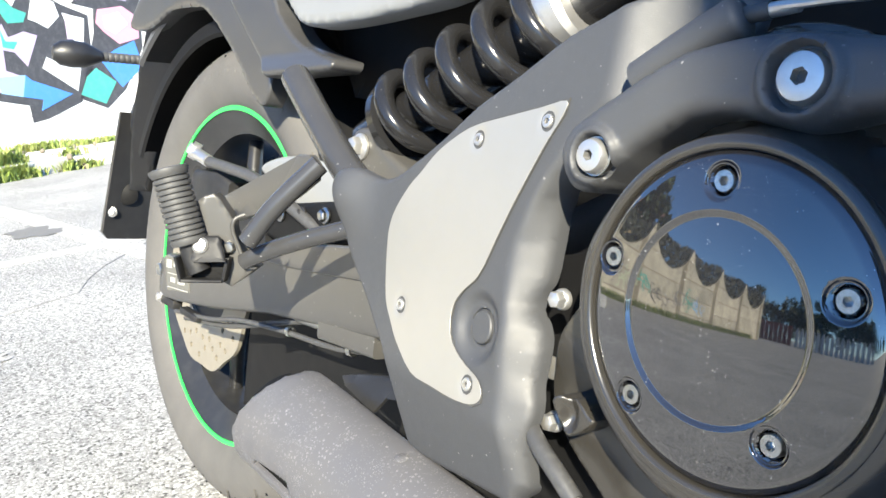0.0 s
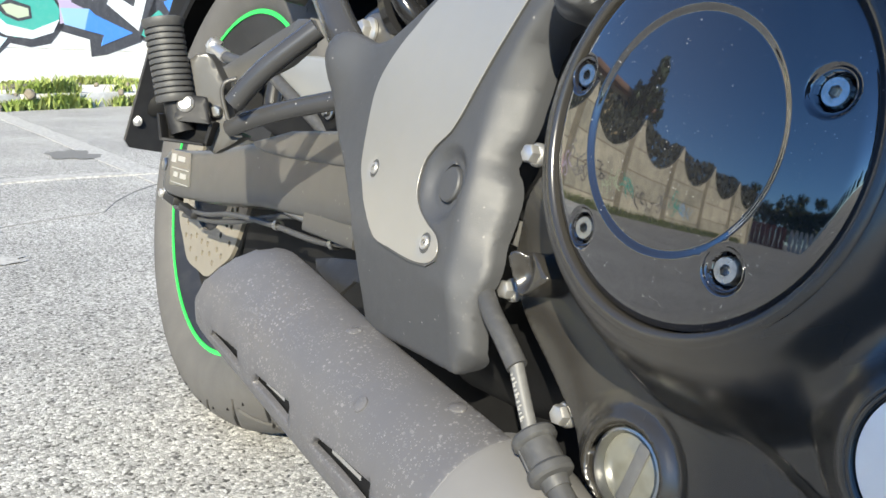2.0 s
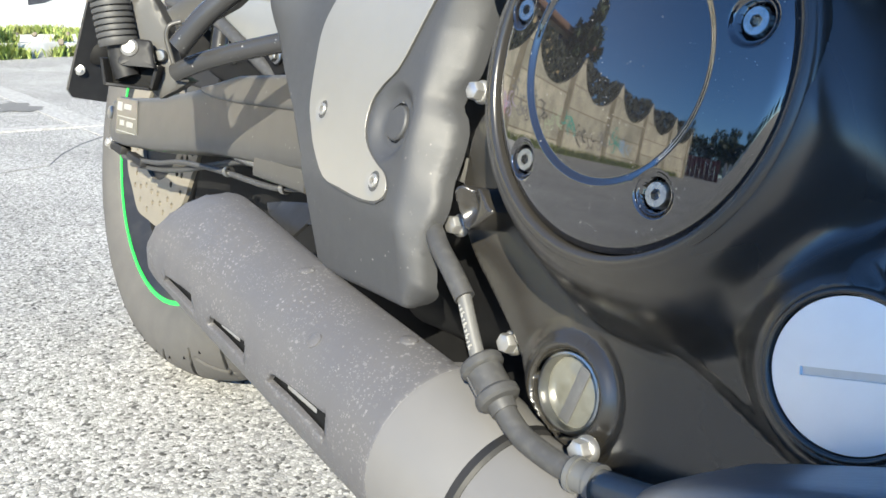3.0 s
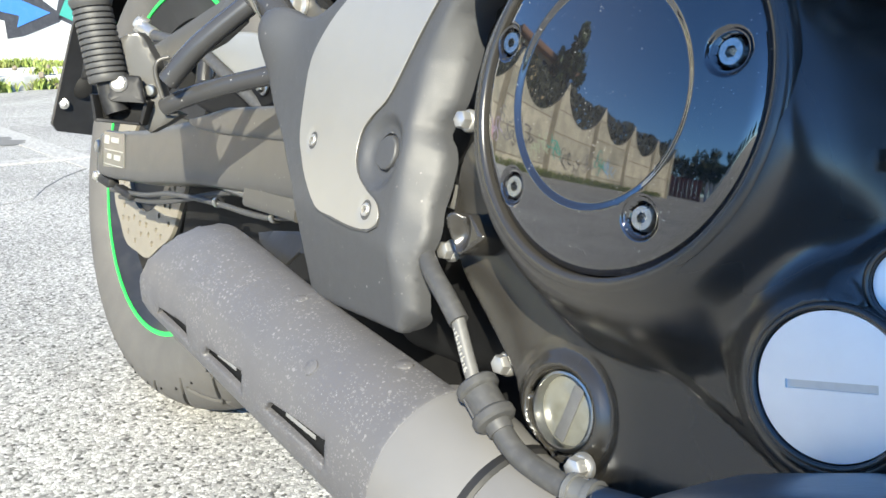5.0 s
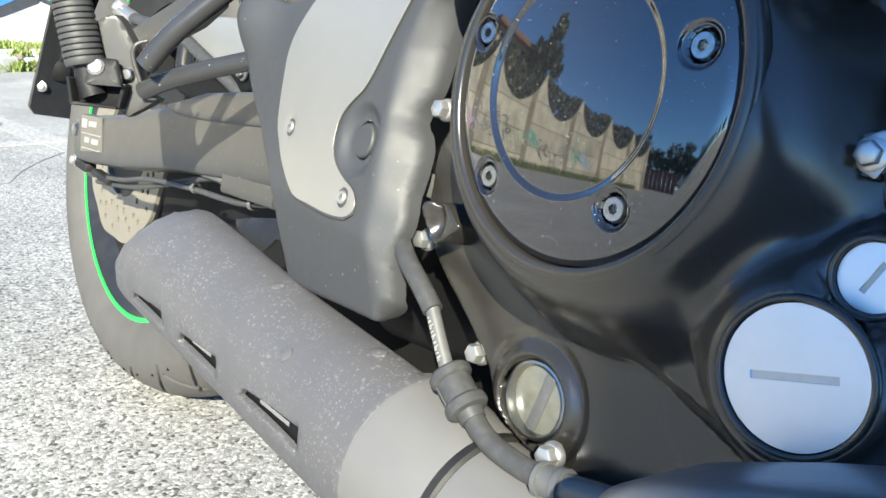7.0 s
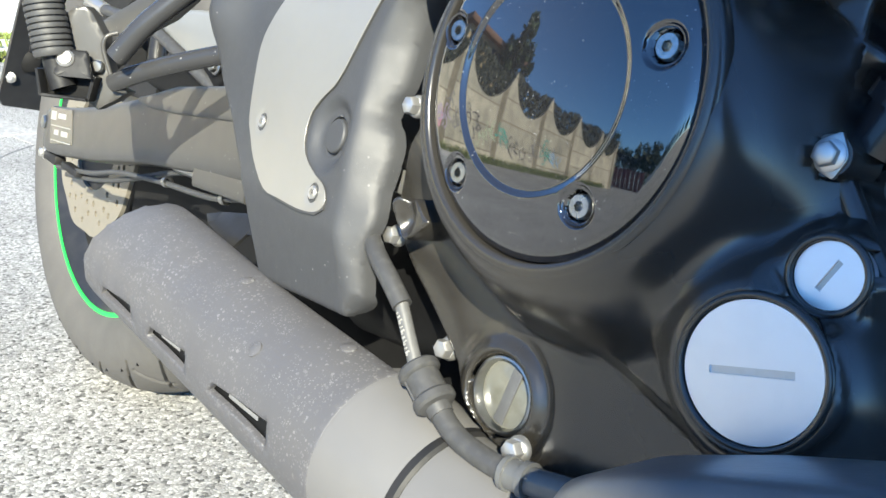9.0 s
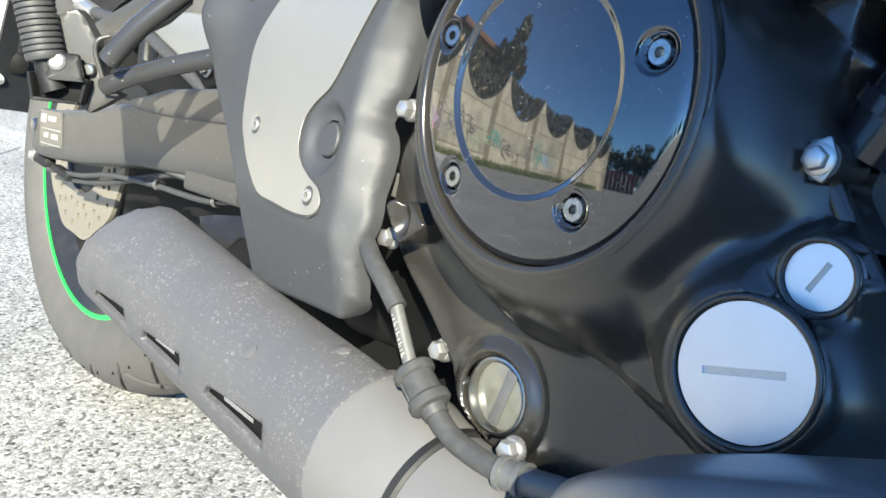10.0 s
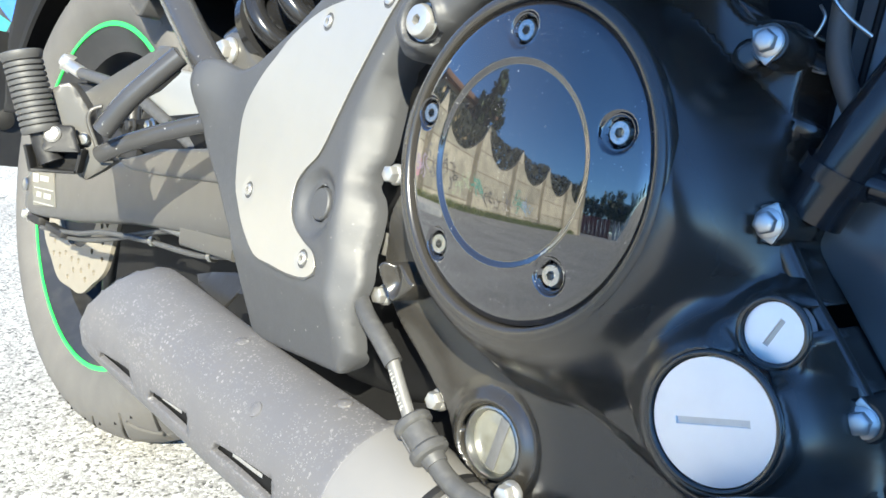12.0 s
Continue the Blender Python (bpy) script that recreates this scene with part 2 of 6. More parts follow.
def socket_screw(centre, r, h, way=OUT, turn=0.0, dome=0.0, key=0.52):
    """A round head with a hexagon socket sunk into it."""
    n = 24

    def hexagon(q, z):
        out = []
        for k in range(n):
            a = 2 * math.pi * k / n
            s = math.cos(math.pi / 6) / math.cos((a % (math.pi / 3)) - math.pi / 6)
            out.append((q * s * math.cos(a + radians(turn)), q * s * math.sin(a + radians(turn)), z))
        return out
    ring = lambda q, z: [(x * math.cos(radians(turn)) - y * math.sin(radians(turn)), x * math.sin(radians(turn)) + y * math.cos(radians(turn)), z) for x, y in circle(q, n)]
    return loft([ring(r, -0.002), ring(r, h * 0.7), ring(r * 0.88, h), ring(r * 0.66, h + dome), hexagon(r * key, h + dome), hexagon(r * key * 0.96, -h * 0.2)], m=toward(centre, way))


def inside(poly, pts):
    x, y = pts[:, 0], pts[:, 1]
    hit = np.zeros(len(pts), bool)
    for (x0, y0), (x1, y1) in zip(poly, np.roll(poly, -1, 0)):
        if y0 != y1:
            hit ^= ((y0 > y) != (y1 > y)) & (x < (x1 - x0) * (y - y0) / (y1 - y0) + x0)
    return hit


def edge_far(poly, pts):
    """The distance of points from a closed outline."""
    best = np.full(len(pts), 1e9)
    for a, b in zip(poly, np.roll(poly, -1, 0)):
        ab = b - a
        t = np.clip(((pts - a) @ ab) / max(ab @ ab, 1e-12), 0, 1)
        best = np.minimum(best, np.hypot(*(pts - a - t[:, None] * ab).T))
    return best


SHADED = {}


def shade_by(ob, full):
    """Give the front of a panel the exact normals of the function that shapes it."""
    p = np.array([tuple(v.co) for v in ob.data.vertices])
    e = 2e-6
    on = np.abs(p[:, 1] - full(p[:, 0], p[:, 2])) < 2e-5
    gx = (full(p[:, 0] + e, p[:, 2]) - full(p[:, 0] - e, p[:, 2])) / (2 * e)
    gz = (full(p[:, 0], p[:, 2] + e) - full(p[:, 0], p[:, 2] - e)) / (2 * e)
    on &= np.hypot(gx, gz) < 6
    n = np.c_[gx, -np.ones(len(gx)), gz]
    n /= np.linalg.norm(n, axis=1)[:, None]
    ob.data.normals_split_custom_set_from_vertices([tuple(q) if k else (0, 0, 0) for q, k in zip(n, on)])


def relief(outline, face, cell, back=0.02, rim=0.004, holes=(), place=None, analytic=False, rings=()):
    """A shaped panel: outline and holes in (x, z), face(x, z) its y, edges rounded by rim, sides going back."""
    loops = [np.array(outline)] + [np.array(h) for h in holes]
    lo, hi = loops[0].min(0), loops[0].max(0)
    gx, gz = np.meshgrid(np.arange(lo[0], hi[0], cell), np.arange(lo[1], hi[1], cell))
    grid = np.c_[gx.ravel(), gz.ravel()] + np.where(np.arange(gx.size) // gx.shape[1] % 2, cell / 2, 0)[:, None] * [1, 0]
    extra = []
    if rim:
        for lp in loops:
            ahead, behind = np.roll(lp, -1, 0), np.roll(lp, 1, 0)
            nrm = np.c_[-(ahead - behind)[:, 1], (ahead - behind)[:, 0]]
            nrm /= np.maximum(np.linalg.norm(nrm, axis=1), 1e-9)[:, None]
            for f in (0.12, 0.4, 1.0):
                for sign in (1, -1):
                    extra.append(lp + sign * nrm * rim * f)
    for a, b, r in rings:
        extra.append(np.array(disc_loop((a, b), r, 96 if r > 0.03 else 40)))
    free = np.concatenate([grid, *extra])
    ok = inside(loops[0], free)
    for h in loops[1:]:
        ok &= ~inside(h, free)
    free = free[ok]
    far = np.min([edge_far(lp, free) for lp in loops], 0)
    free = free[far > (0.1 * rim if rim else 0.45 * cell)]
    pts, edges = [], []
    for lp in loops:
        k = len(pts)
        pts += [tuple(q) for q in lp]
        edges += [(k + j, k + (j + 1) % len(lp)) for j in range(len(lp))]
    pts += [tuple(q) for q in free]
    v, _, faces, *_ = delaunay_2d_cdt([Vector(q) for q in pts], edges, [], 2, 1e-6)
    v = np.array([tuple(q) for q in v])
    mid = v[np.array(faces)].mean(1)
    keep = inside(loops[0], mid)
    for h in loops[1:]:
        keep &= ~inside(h, mid)
    faces = [f for f, k in zip(faces, keep) if k]
    far = np.min([edge_far(lp, v) for lp in loops], 0)
    y = face(v[:, 0], v[:, 1])
    if rim:
        t = np.clip(far / rim, 0, 1)
        y = y + rim * (1 - np.sqrt(np.clip(1 - (1 - t) ** 2, 0, 1)))
    bm = bmesh.new()
    bv = [bm.verts.new((a[0], b, a[1])) for a, b in zip(v, y)]
    for f in faces:
        if len(set(f)) == 3:
            try:
                bm.faces.new([bv[k] for k in f])
            except ValueError:
                pass
    for q in [q for q in bm.verts if not q.link_faces]:
        bm.verts.remove(q)
    rimmed = [e for e in bm.edges if len(e.link_faces) == 1]
    made = bmesh.ops.extrude_edge_only(bm, edges=rimmed)["geom"]
    for q in made:
        if isinstance(q, bmesh.types.BMVert):
            q.co.y += back
    if place:
        bm.transform(place)
    if analytic:
        SHADED[bm] = lambda x, z: face(x, z) + (rim * (1 - np.sqrt(np.clip(1 - (1 - np.clip(np.min([edge_far(lp, np.c_[x, z]) for lp in loops], 0) / rim, 0, 1)) ** 2, 0, 1))) if rim else 0)
    return bm


def step(a, b, x):
    t = np.clip((x - a) / (b - a), 0, 1)
    return t * t * (3 - 2 * t)


def loop_of(points, steps=4):
    return [tuple(q) for q in spline(points, steps, True)]


def disc_loop(c, r, n=16):
    return [(c[0] + x, c[1] + z) for x, z in circle(r, n)]


# ---- ground, kerb, walls ----
def ground_material():
    m = material("old_parking_asphalt", (0.17, 0.165, 0.155), 0.9)
    nodes, links = m.node_tree.nodes, m.node_tree.links
    b = nodes["Principled BSDF"]
    at = nodes.new("ShaderNodeTexCoord")
    stone = nodes.new("ShaderNodeTexVoronoi")
    stone.inputs["Scale"].default_value = 220
    stone.feature = "F1"
    links.new(at.outputs["Object"], stone.inputs["Vector"])
    edge = nodes.new("ShaderNodeTexVoronoi")
    edge.feature = "DISTANCE_TO_EDGE"
    edge.inputs["Scale"].default_value = 220
    links.new(at.outputs["Object"], edge.inputs["Vector"])
    ramp = nodes.new("ShaderNodeValToRGB")
    sep = nodes.new("ShaderNodeSeparateColor")
    links.new(stone.outputs["Color"], sep.inputs[0])
    e = ramp.color_ramp.elements
    e[0].position, e[0].color = 0.0, (0.06, 0.058, 0.055, 1)
    e[1].position, e[1].color = 1.0, (0.60, 0.59, 0.56, 1)
    k = e.new(0.22)
    k.color = (0.28, 0.275, 0.262, 1)
    k = e.new(0.6)
    k.color = (0.37, 0.364, 0.347, 1)
    links.new(sep.outputs[0], ramp.inputs[0])
    gap = nodes.new("ShaderNodeMapRange")
    gap.inputs["From Max"].default_value = 0.14
    gap.inputs["To Min"].default_value = 0.64
    links.new(edge.outputs["Distance"], gap.inputs["Value"])
    mul = nodes.new("ShaderNodeMix")
    mul.data_type, mul.blend_type = "RGBA", "MULTIPLY"
    mul.inputs["Factor"].default_value = 1
    links.new(ramp.outputs[0], mul.inputs["A"])
    links.new(gap.outputs[0], mul.inputs["B"])
    big = nodes.new("ShaderNodeTexNoise")
    big.inputs["Scale"].default_value, big.inputs["Detail"].default_value = 1.6, 6
    links.new(at.outputs["Object"], big.inputs["Vector"])
    tone = nodes.new("ShaderNodeMapRange")
    tone.inputs["From Min"].default_value, tone.inputs["From Max"].default_value = 0.3, 0.7
    tone.inputs["To Min"].default_value, tone.inputs["To Max"].default_value = 0.8, 1.15
    links.new(big.outputs["Fac"], tone.inputs["Value"])
    mul2 = nodes.new("ShaderNodeMix")
    mul2.data_type, mul2.blend_type = "RGBA", "MULTIPLY"
    mul2.inputs["Factor"].default_value = 1
    links.new(mul.outputs["Result"], mul2.inputs["A"])
    links.new(tone.outputs[0], mul2.inputs["B"])
    links.new(mul2.outputs["Result"], b.inputs["Base Color"])
    bp = nodes.new("ShaderNodeBump")
    bp.inputs["Strength"].default_value, bp.inputs["Distance"].default_value = 0.6, 0.003
    links.new(edge.outputs["Distance"], bp.inputs["Height"])
    links.new(bp.outputs[0], b.inputs["Normal"])
    return m


def structure(name, bm, mat, label, category, parent=None, crease=38):
    ob = part(name, bm, mat, parent, crease=crease)
    return tagged(ob, label, category, kind="structure")


M_ASPHALT = ground_material()
g = bmesh.new()
bmesh.ops.create_grid(g, x_segments=60, y_segments=60, size=1)
for v in g.verts:
    v.co = Vector((math.copysign(abs(v.co.x) ** 3, v.co.x), math.copysign(abs(v.co.y) ** 3, v.co.y), 0)) * 400
structure("ground", g, M_ASPHALT, "sunlit worn grey asphalt of a parking lot, coarse pale stones showing", "asphalt ground")

M_LINE = material("worn_white_road_paint", (0.46, 0.45, 0.43), 0.8, spots=((60, 0.9, (0.27, 0.265, 0.25), 0.42, 0.58), (9, 0.4, (0.35, 0.34, 0.32), 0.4, 0.65)), bump=0.4, bump_size=300, bump_far=0.002)
M_CRACK = material("dusty_crack", (0.20, 0.196, 0.185), 0.9, spots=((25, 0.8, (0.30, 0.294, 0.28), 0.42, 0.58),), bump=0.4, bump_size=300, bump_far=0.002)
M_TAR = material("oil_stain", (0.15, 0.147, 0.14), 0.8, spots=((40, 0.6, (0.17, 0.165, 0.155), 0.4, 0.6),), bump=0.4, bump_size=300, bump_far=0.002)


def strip(points, width, z=0.0025):
    """A thin painted band on the ground along points."""
    path = [Vector((*p, 0)) for p in points]
    bm = bmesh.new()
    rows = []
    for k, p in enumerate(path):
        way = (path[min(k + 1, len(path) - 1)] - path[max(k - 1, 0)]).normalized()
        side = Vector((-way.y, way.x, 0)) * width / 2
        rows.append((p + side, p - side))
    top = [[bm.verts.new(q + Vector((0, 0, z))) for q in r] for r in rows]
    low = [[bm.verts.new(q + Vector((0, 0, -0.001))) for q in r] for r in rows]
    for k in range(len(rows) - 1):
        bm.faces.new((top[k][0], top[k][1], top[k + 1][1], top[k + 1][0]))
        for j in (0, 1):
            bm.faces.new((top[k][j], top[k + 1][j], low[k + 1][j], low[k][j]))
    return bm


structure("parking_line", strip([(-6.1, 0.40), (-5.0, 0.44), (-4.0, 0.49), (-2.67, 0.53), (-1.2, 0.60), (0.8, 0.70)], 0.12), M_LINE, "worn white parking bay line on asphalt", "road marking")
structure("parking_line", strip([(-2.20, -1.2), (-2.29, -0.30), (-2.33, -0.05), (-2.40, 0.25), (-2.42, 0.62), (-2.5, 2.2)], 0.09, 0.0065), M_LINE, "faded white parking line crossing the bay", "road marking")


def blot(centre, rx, ry, seed, z=0.003):
    rnd = random.Random(seed)
    bm = bmesh.new()
    loop = []
    for k in range(22):
        a = 2 * math.pi * k / 22
        f = 1 + rnd.uniform(-0.3, 0.3)
        loop.append(bm.verts.new((centre[0] + rx * f * math.cos(a), centre[1] + ry * f * math.sin(a), z)))
    bm.faces.new(loop)
    return bm


structure("paint_patch", blot((-1.09, -0.18), 0.05, 0.075, 3), M_LINE, "small worn patch of white paint", "road marking")
structure("manhole", blot((-3.12, 0.39), 0.17, 0.11, 5), M_TAR, "small round rusty cover set in asphalt", "manhole cover")
structure("crack", strip([(-1.40, -0.3), (-1.54, -0.012), (-1.58, 0.09), (-1.62, 0.19), (-1.80, 0.27), (-1.975, 0.377), (-2.177, 0.546), (-2.5, 0.8)], 0.0045, 0.0022), M_CRACK, "dark crack running through the asphalt", "crack")

# The graffiti wall: a frame with x along the wall, y into it, z up.
M_KERB = material("weathered_concrete_kerb", (0.64, 0.62, 0.575), 0.85, spots=((12, 0.5, (0.36, 0.345, 0.315), 0.42, 0.68), (150, 0.3, (0.3, 0.29, 0.27), 0.55, 0.7)), bump=0.4, bump_size=150, bump_far=0.004)
M_WALL = material("pale_concrete_wall", (0.84, 0.82, 0.76), 0.85, spots=((2.2, 0.35, (0.50, 0.46, 0.38), 0.45, 0.72), (40, 0.25, (0.48, 0.46, 0.41), 0.5, 0.7)), bump=0.25, bump_size=60, bump_far=0.004)
WALL = Matrix.Translation((-7.80, -0.26, 0)) @ Matrix.Rotation(math.atan2(0.88, -0.475), 4, "Z")


def slab(x0, x1, y0, y1, z0, z1, m, bevel=0.006, cut=1):
    return block((x1 - x0, y1 - y0, z1 - z0), ((x0 + x1) / 2, (y0 + y1) / 2, (z0 + z1) / 2), bevel, None, cut) if m is None else placed(block((x1 - x0, y1 - y0, z1 - z0), ((x0 + x1) / 2, (y0 + y1) / 2, (z0 + z1) / 2), bevel, None, cut), m)


def placed(bm, m):
    bm.transform(m)
    return bm


# Boards of the formwork left courses in the concrete: each is its own slab, with a fine joint between.
courses = [0.08, 0.45, 0.80, 1.147, 1.515, 2.105, 2.60, 3.2]
rear = slab(-1.02, 16, 0.012, 0.25, 0.0, 3.2, WALL)
wall_a = structure("wall_graffiti", rear, M_WALL, "pale concrete boundary wall covered with colourful graffiti", "wall")
for low, high in zip(courses, courses[1:]):
    part("course", slab(-1.04, 16, 0.0, 0.05, low + 0.004, high - 0.004, WALL, 0.004), M_WALL, wall_a)
structure("pavement", slab(-4.0, 16, -1.75, 0.02, -0.05, 0.10, WALL, 0.01), M_KERB, "weathered concrete strip below the wall, overgrown with weeds", "pavement")
kerb = structure("kerb", slab(-4.0, 16, -1.86, -1.76, -0.05, 0.09, WALL, 0.008), M_KERB, "low pale concrete kerb of long weathered stones", "kerb")
for k in range(20):
    part("kerb_stone", slab(-4.0 + k * 1.0, -3.008 + k * 1.0, -1.90 + 0.006 * math.sin(k * 3), -1.74, -0.05, 0.118 + 0.004 * math.sin(k * 5), WALL, 0.014, 2), M_KERB, kerb)

# Graffiti: flat sprayed shapes, laid over one another.
PAINTS = {n: material("spray_" + n, c, 0.6, spots=((14, 0.3, tuple(q * 0.8 + 0.1 for q in c), 0.45, 0.7), (90, 0.15, (0.6, 0.58, 0.52), 0.6, 0.75))) for n, c in dict(
    black=(0.055, 0.053, 0.058), teal=(0.06, 0.42, 0.33), lilac=(0.50, 0.40, 0.55), blue=(0.06, 0.25, 0.72), white=(0.80, 0.82, 0.80), pink=(0.75, 0.35, 0.45),
    sky=(0.30, 0.52, 0.78), ice=(0.62, 0.80, 0.84), lime=(0.55, 0.62, 0.42), grey=(0.22, 0.21, 0.20)).items()}


def sprayed(name, outline, layer, paint, parent, smooth=0):
    pts = loop_of(outline, smooth) if smooth else outline
    bm = bmesh.new()
    front = [bm.verts.new((x, -0.0025 * layer, z)) for x, z in pts]
    back_ = [bm.verts.new((x, 0.002, z)) for x, z in pts]
    bm.faces.new(front)
    for k in range(len(pts)):
        bm.faces.new((front[k], front[(k + 1) % len(pts)], back_[(k + 1) % len(pts)], back_[k]))
    bm.transform(WALL)
    return part(name, bm, PAINTS[paint], parent)


graffiti = new("graffiti")
tagged(graffiti, "large teal, lilac and blue graffiti letters outlined in black", "graffiti")
GR = [
    ("letter_outline", [(0.852, 1.203), (1.010, 1.414), (1.268, 1.562), (1.484, 1.640), (1.606, 1.638), (1.635, 1.883), (2.037, 1.844), (1.929, 1.439), (1.848, 1.137), (1.986, 0.889), (1.969, 0.682), (1.806, 0.507), (1.566, 0.463), (1.330, 0.498), (1.109, 0.307), (0.904, 0.328), (0.676, 0.589), (0.902, 0.621), (0.885, 0.859), (0.820, 1.021)], 1, "black"),
    ("letter_outline", [(1.791, 1.169), (2.040, 1.428), (2.124, 1.771), (2.297, 1.605), (2.445, 1.804), (2.595, 1.822), (2.948, 1.653), (3.322, 1.546), (3.269, 0.814), (3.028, 0.562), (2.524, 0.409), (2.312, 0.381), (2.300, 0.567), (1.883, 0.649)], 1, "black"),
    ("letter_outline", [(3.097, 1.670), (3.533, 2.023), (4.086, 2.291), (4.249, 2.126), (4.148, 1.177), (3.757, 0.673), (3.414, 0.462), (3.014, 0.601), (3.193, 0.953), (3.375, 1.346), (3.421, 1.624)], 1, "black"),
    ("letter_fill", [(0.907, 1.204), (1.026, 1.369), (1.269, 1.514), (1.478, 1.593), (1.745, 1.556), (1.835, 1.439), (1.790, 1.228), (1.678, 1.159), (1.519, 1.248), (1.357, 1.279), (1.249, 1.201), (1.283, 1.126), (1.595, 1.068), (1.833, 1.003), (1.933, 0.858), (1.914, 0.737), (1.806, 0.618), (1.614, 0.552), (1.374, 0.557), (1.192, 0.659), (1.137, 0.831), (1.049, 0.949), (0.975, 1.065)], 2, "teal"),
    ("letter_shade", [(0.996, 1.343), (1.269, 1.514), (1.478, 1.593), (1.713, 1.555), (1.797, 1.432), (1.553, 1.446), (1.189, 1.381)], 3, "lilac"),
    ("letter_shade", [(1.194, 1.381), (1.383, 1.418), (1.790, 1.395), (1.758, 1.211), (1.678, 1.165), (1.557, 1.254), (1.333, 1.287), (1.226, 1.238)], 3, "blue"),
    ("letter_shade", [(0.936, 1.181), (1.033, 1.342), (1.196, 1.456), (1.146, 1.342), (1.074, 1.175)], 3, "pink"),
    ("letter_gap", [(1.309, 1.172), (1.384, 1.230), (1.548, 1.199), (1.607, 1.140), (1.462, 1.096), (1.332, 1.113)], 3, "lime"),
    ("letter_outline", [(1.205, 0.835), (1.344, 0.924), (1.584, 0.871), (1.593, 0.751), (1.436, 0.713), (1.284, 0.764)], 3, "black"),
    ("letter_gap", [(1.258, 0.857), (1.359, 0.881), (1.557, 0.844), (1.559, 0.772), (1.439, 0.743), (1.310, 0.784)], 4, "lime"),
    ("letter_fill", [(0.929, 0.971), (1.125, 0.946), (1.154, 0.791), (1.306, 0.678), (1.591, 0.632), (1.860, 0.733), (1.919, 0.758), (1.834, 0.620), (1.579, 0.546), (1.298, 0.570), (1.192, 0.611), (1.128, 0.695), (1.130, 0.595), (1.022, 0.612), (1.008, 0.698)], 3, "white"),
    ("letter_fill", [(0.721, 0.604), (0.990, 0.601), (1.302, 0.545), (1.107, 0.347), (0.955, 0.387)], 3, "ice"),
    ("letter_fill", [(1.716, 1.830), (2.001, 1.798), (1.914, 1.440), (1.835, 1.558)], 2, "lilac"),
    ("letter_fill", [(2.077, 1.802), (2.170, 1.690), (2.305, 1.591), (2.459, 1.544), (2.403, 1.446), (2.203, 1.431), (2.111, 1.566)], 3, "teal"),
    ("letter_fill", [(1.824, 1.167), (2.128, 1.426), (2.180, 1.288), (2.387, 1.351), (2.558, 1.309), (2.364, 0.982), (2.231, 1.131), (2.092, 1.156), (2.083, 0.946), (2.382, 0.841), (1.930, 0.712), (1.929, 0.920)], 2, "lilac"),
    ("letter_shade", [(2.091, 1.366), (2.136, 1.245), (2.285, 1.243), (2.222, 1.164), (2.094, 1.185)], 3, "teal"),
    ("letter_fill", [(2.310, 0.893), (2.381, 0.835), (2.911, 0.663), (2.447, 0.503), (2.497, 0.621), (2.235, 0.666)], 3, "blue"),
    ("letter_shade", [(1.939, 0.877), (2.310, 0.893), (2.235, 0.666), (1.981, 0.712)], 3, "sky"),
    ("letter_fill", [(2.577, 1.761), (2.855, 1.675), (2.900, 1.522), (2.720, 1.386), (2.580, 1.449), (2.472, 1.481)], 2, "white"),
    ("letter_fill", [(2.942, 1.562), (3.257, 1.507), (3.184, 1.186), (2.999, 0.689), (2.555, 0.960), (2.628, 1.078), (2.940, 0.956), (3.058, 1.255)], 2, "white"),
    ("letter_shade", [(2.968, 1.272), (3.168, 1.270), (3.224, 1.468), (2.974, 1.532)], 3, "lilac"),
    ("letter_fill", [(3.162, 0.843), (3.320, 0.942), (3.613, 0.770), (3.393, 0.518), (3.037, 0.644)], 2, "teal"),
    ("letter_fill", [(3.160, 1.713), (3.544, 1.986), (4.025, 2.222), (3.974, 1.733), (3.599, 1.760)], 2, "lilac"),
    ("letter_fill", [(3.482, 1.617), (3.887, 1.671), (4.133, 1.547), (4.106, 1.289), (3.759, 1.218), (3.534, 1.359), (3.424, 1.462)], 2, "pink"),
    ("letter_shade", [(3.557, 1.541), (3.816, 1.596), (3.945, 1.455), (3.718, 1.340), (3.562, 1.402)], 3, "ice"),
    ("letter_fill", [(3.404, 1.045), (3.699, 1.163), (4.014, 1.257), (4.105, 0.943), (3.701, 0.699), (3.549, 0.864)], 2, "blue"),
]
for name_, pts_, layer_, paint_ in GR:
    sprayed(name_, pts_, layer_, paint_, graffiti)
# Further letters to both sides of it, cut off by the picture or the bike.
for k, (x0, paint_) in enumerate(((-0.35, "blue"), (4.35, "teal"), (5.2, "lilac"), (6.1, "sky"))):
    sprayed("letter_outline", [(x0 - 0.05, 0.70), (x0 + 0.20, 0.62), (x0 + 0.74, 0.72), (x0 + 0.80, 1.10), (x0 + 0.56, 1.72 if k else 1.12), (x0 + 0.04, 1.62 if k else 1.14)], 1, "black" if k else "sky", graffiti, 4)
    sprayed("letter_fill", [(x0, 0.74), (x0 + 0.24, 0.68), (x0 + 0.66, 0.78), (x0 + 0.72, 1.05), (x0 + 0.50, 1.62 if k else 1.08), (x0 + 0.10, 1.54 if k else 1.08)], 2, paint_, graffiti, 4)
banner = tagged(new("blue_mural"), "pale blue painted oval with a darker grid on concrete", "graffiti")
OV = (2.85, 2.72)
sprayed("fill", [(OV[0] + 1.75 * math.cos(2 * math.pi * k / 40), OV[1] + 0.54 * math.sin(2 * math.pi * k / 40)) for k in range(40)], 1, "sky", banner)
sprayed("grid_band", [(OV[0] + 1.62 * math.cos(2 * math.pi * k / 40), OV[1] + 0.44 * math.sin(2 * math.pi * k / 40)) for k in range(40)], 2, "blue", banner)
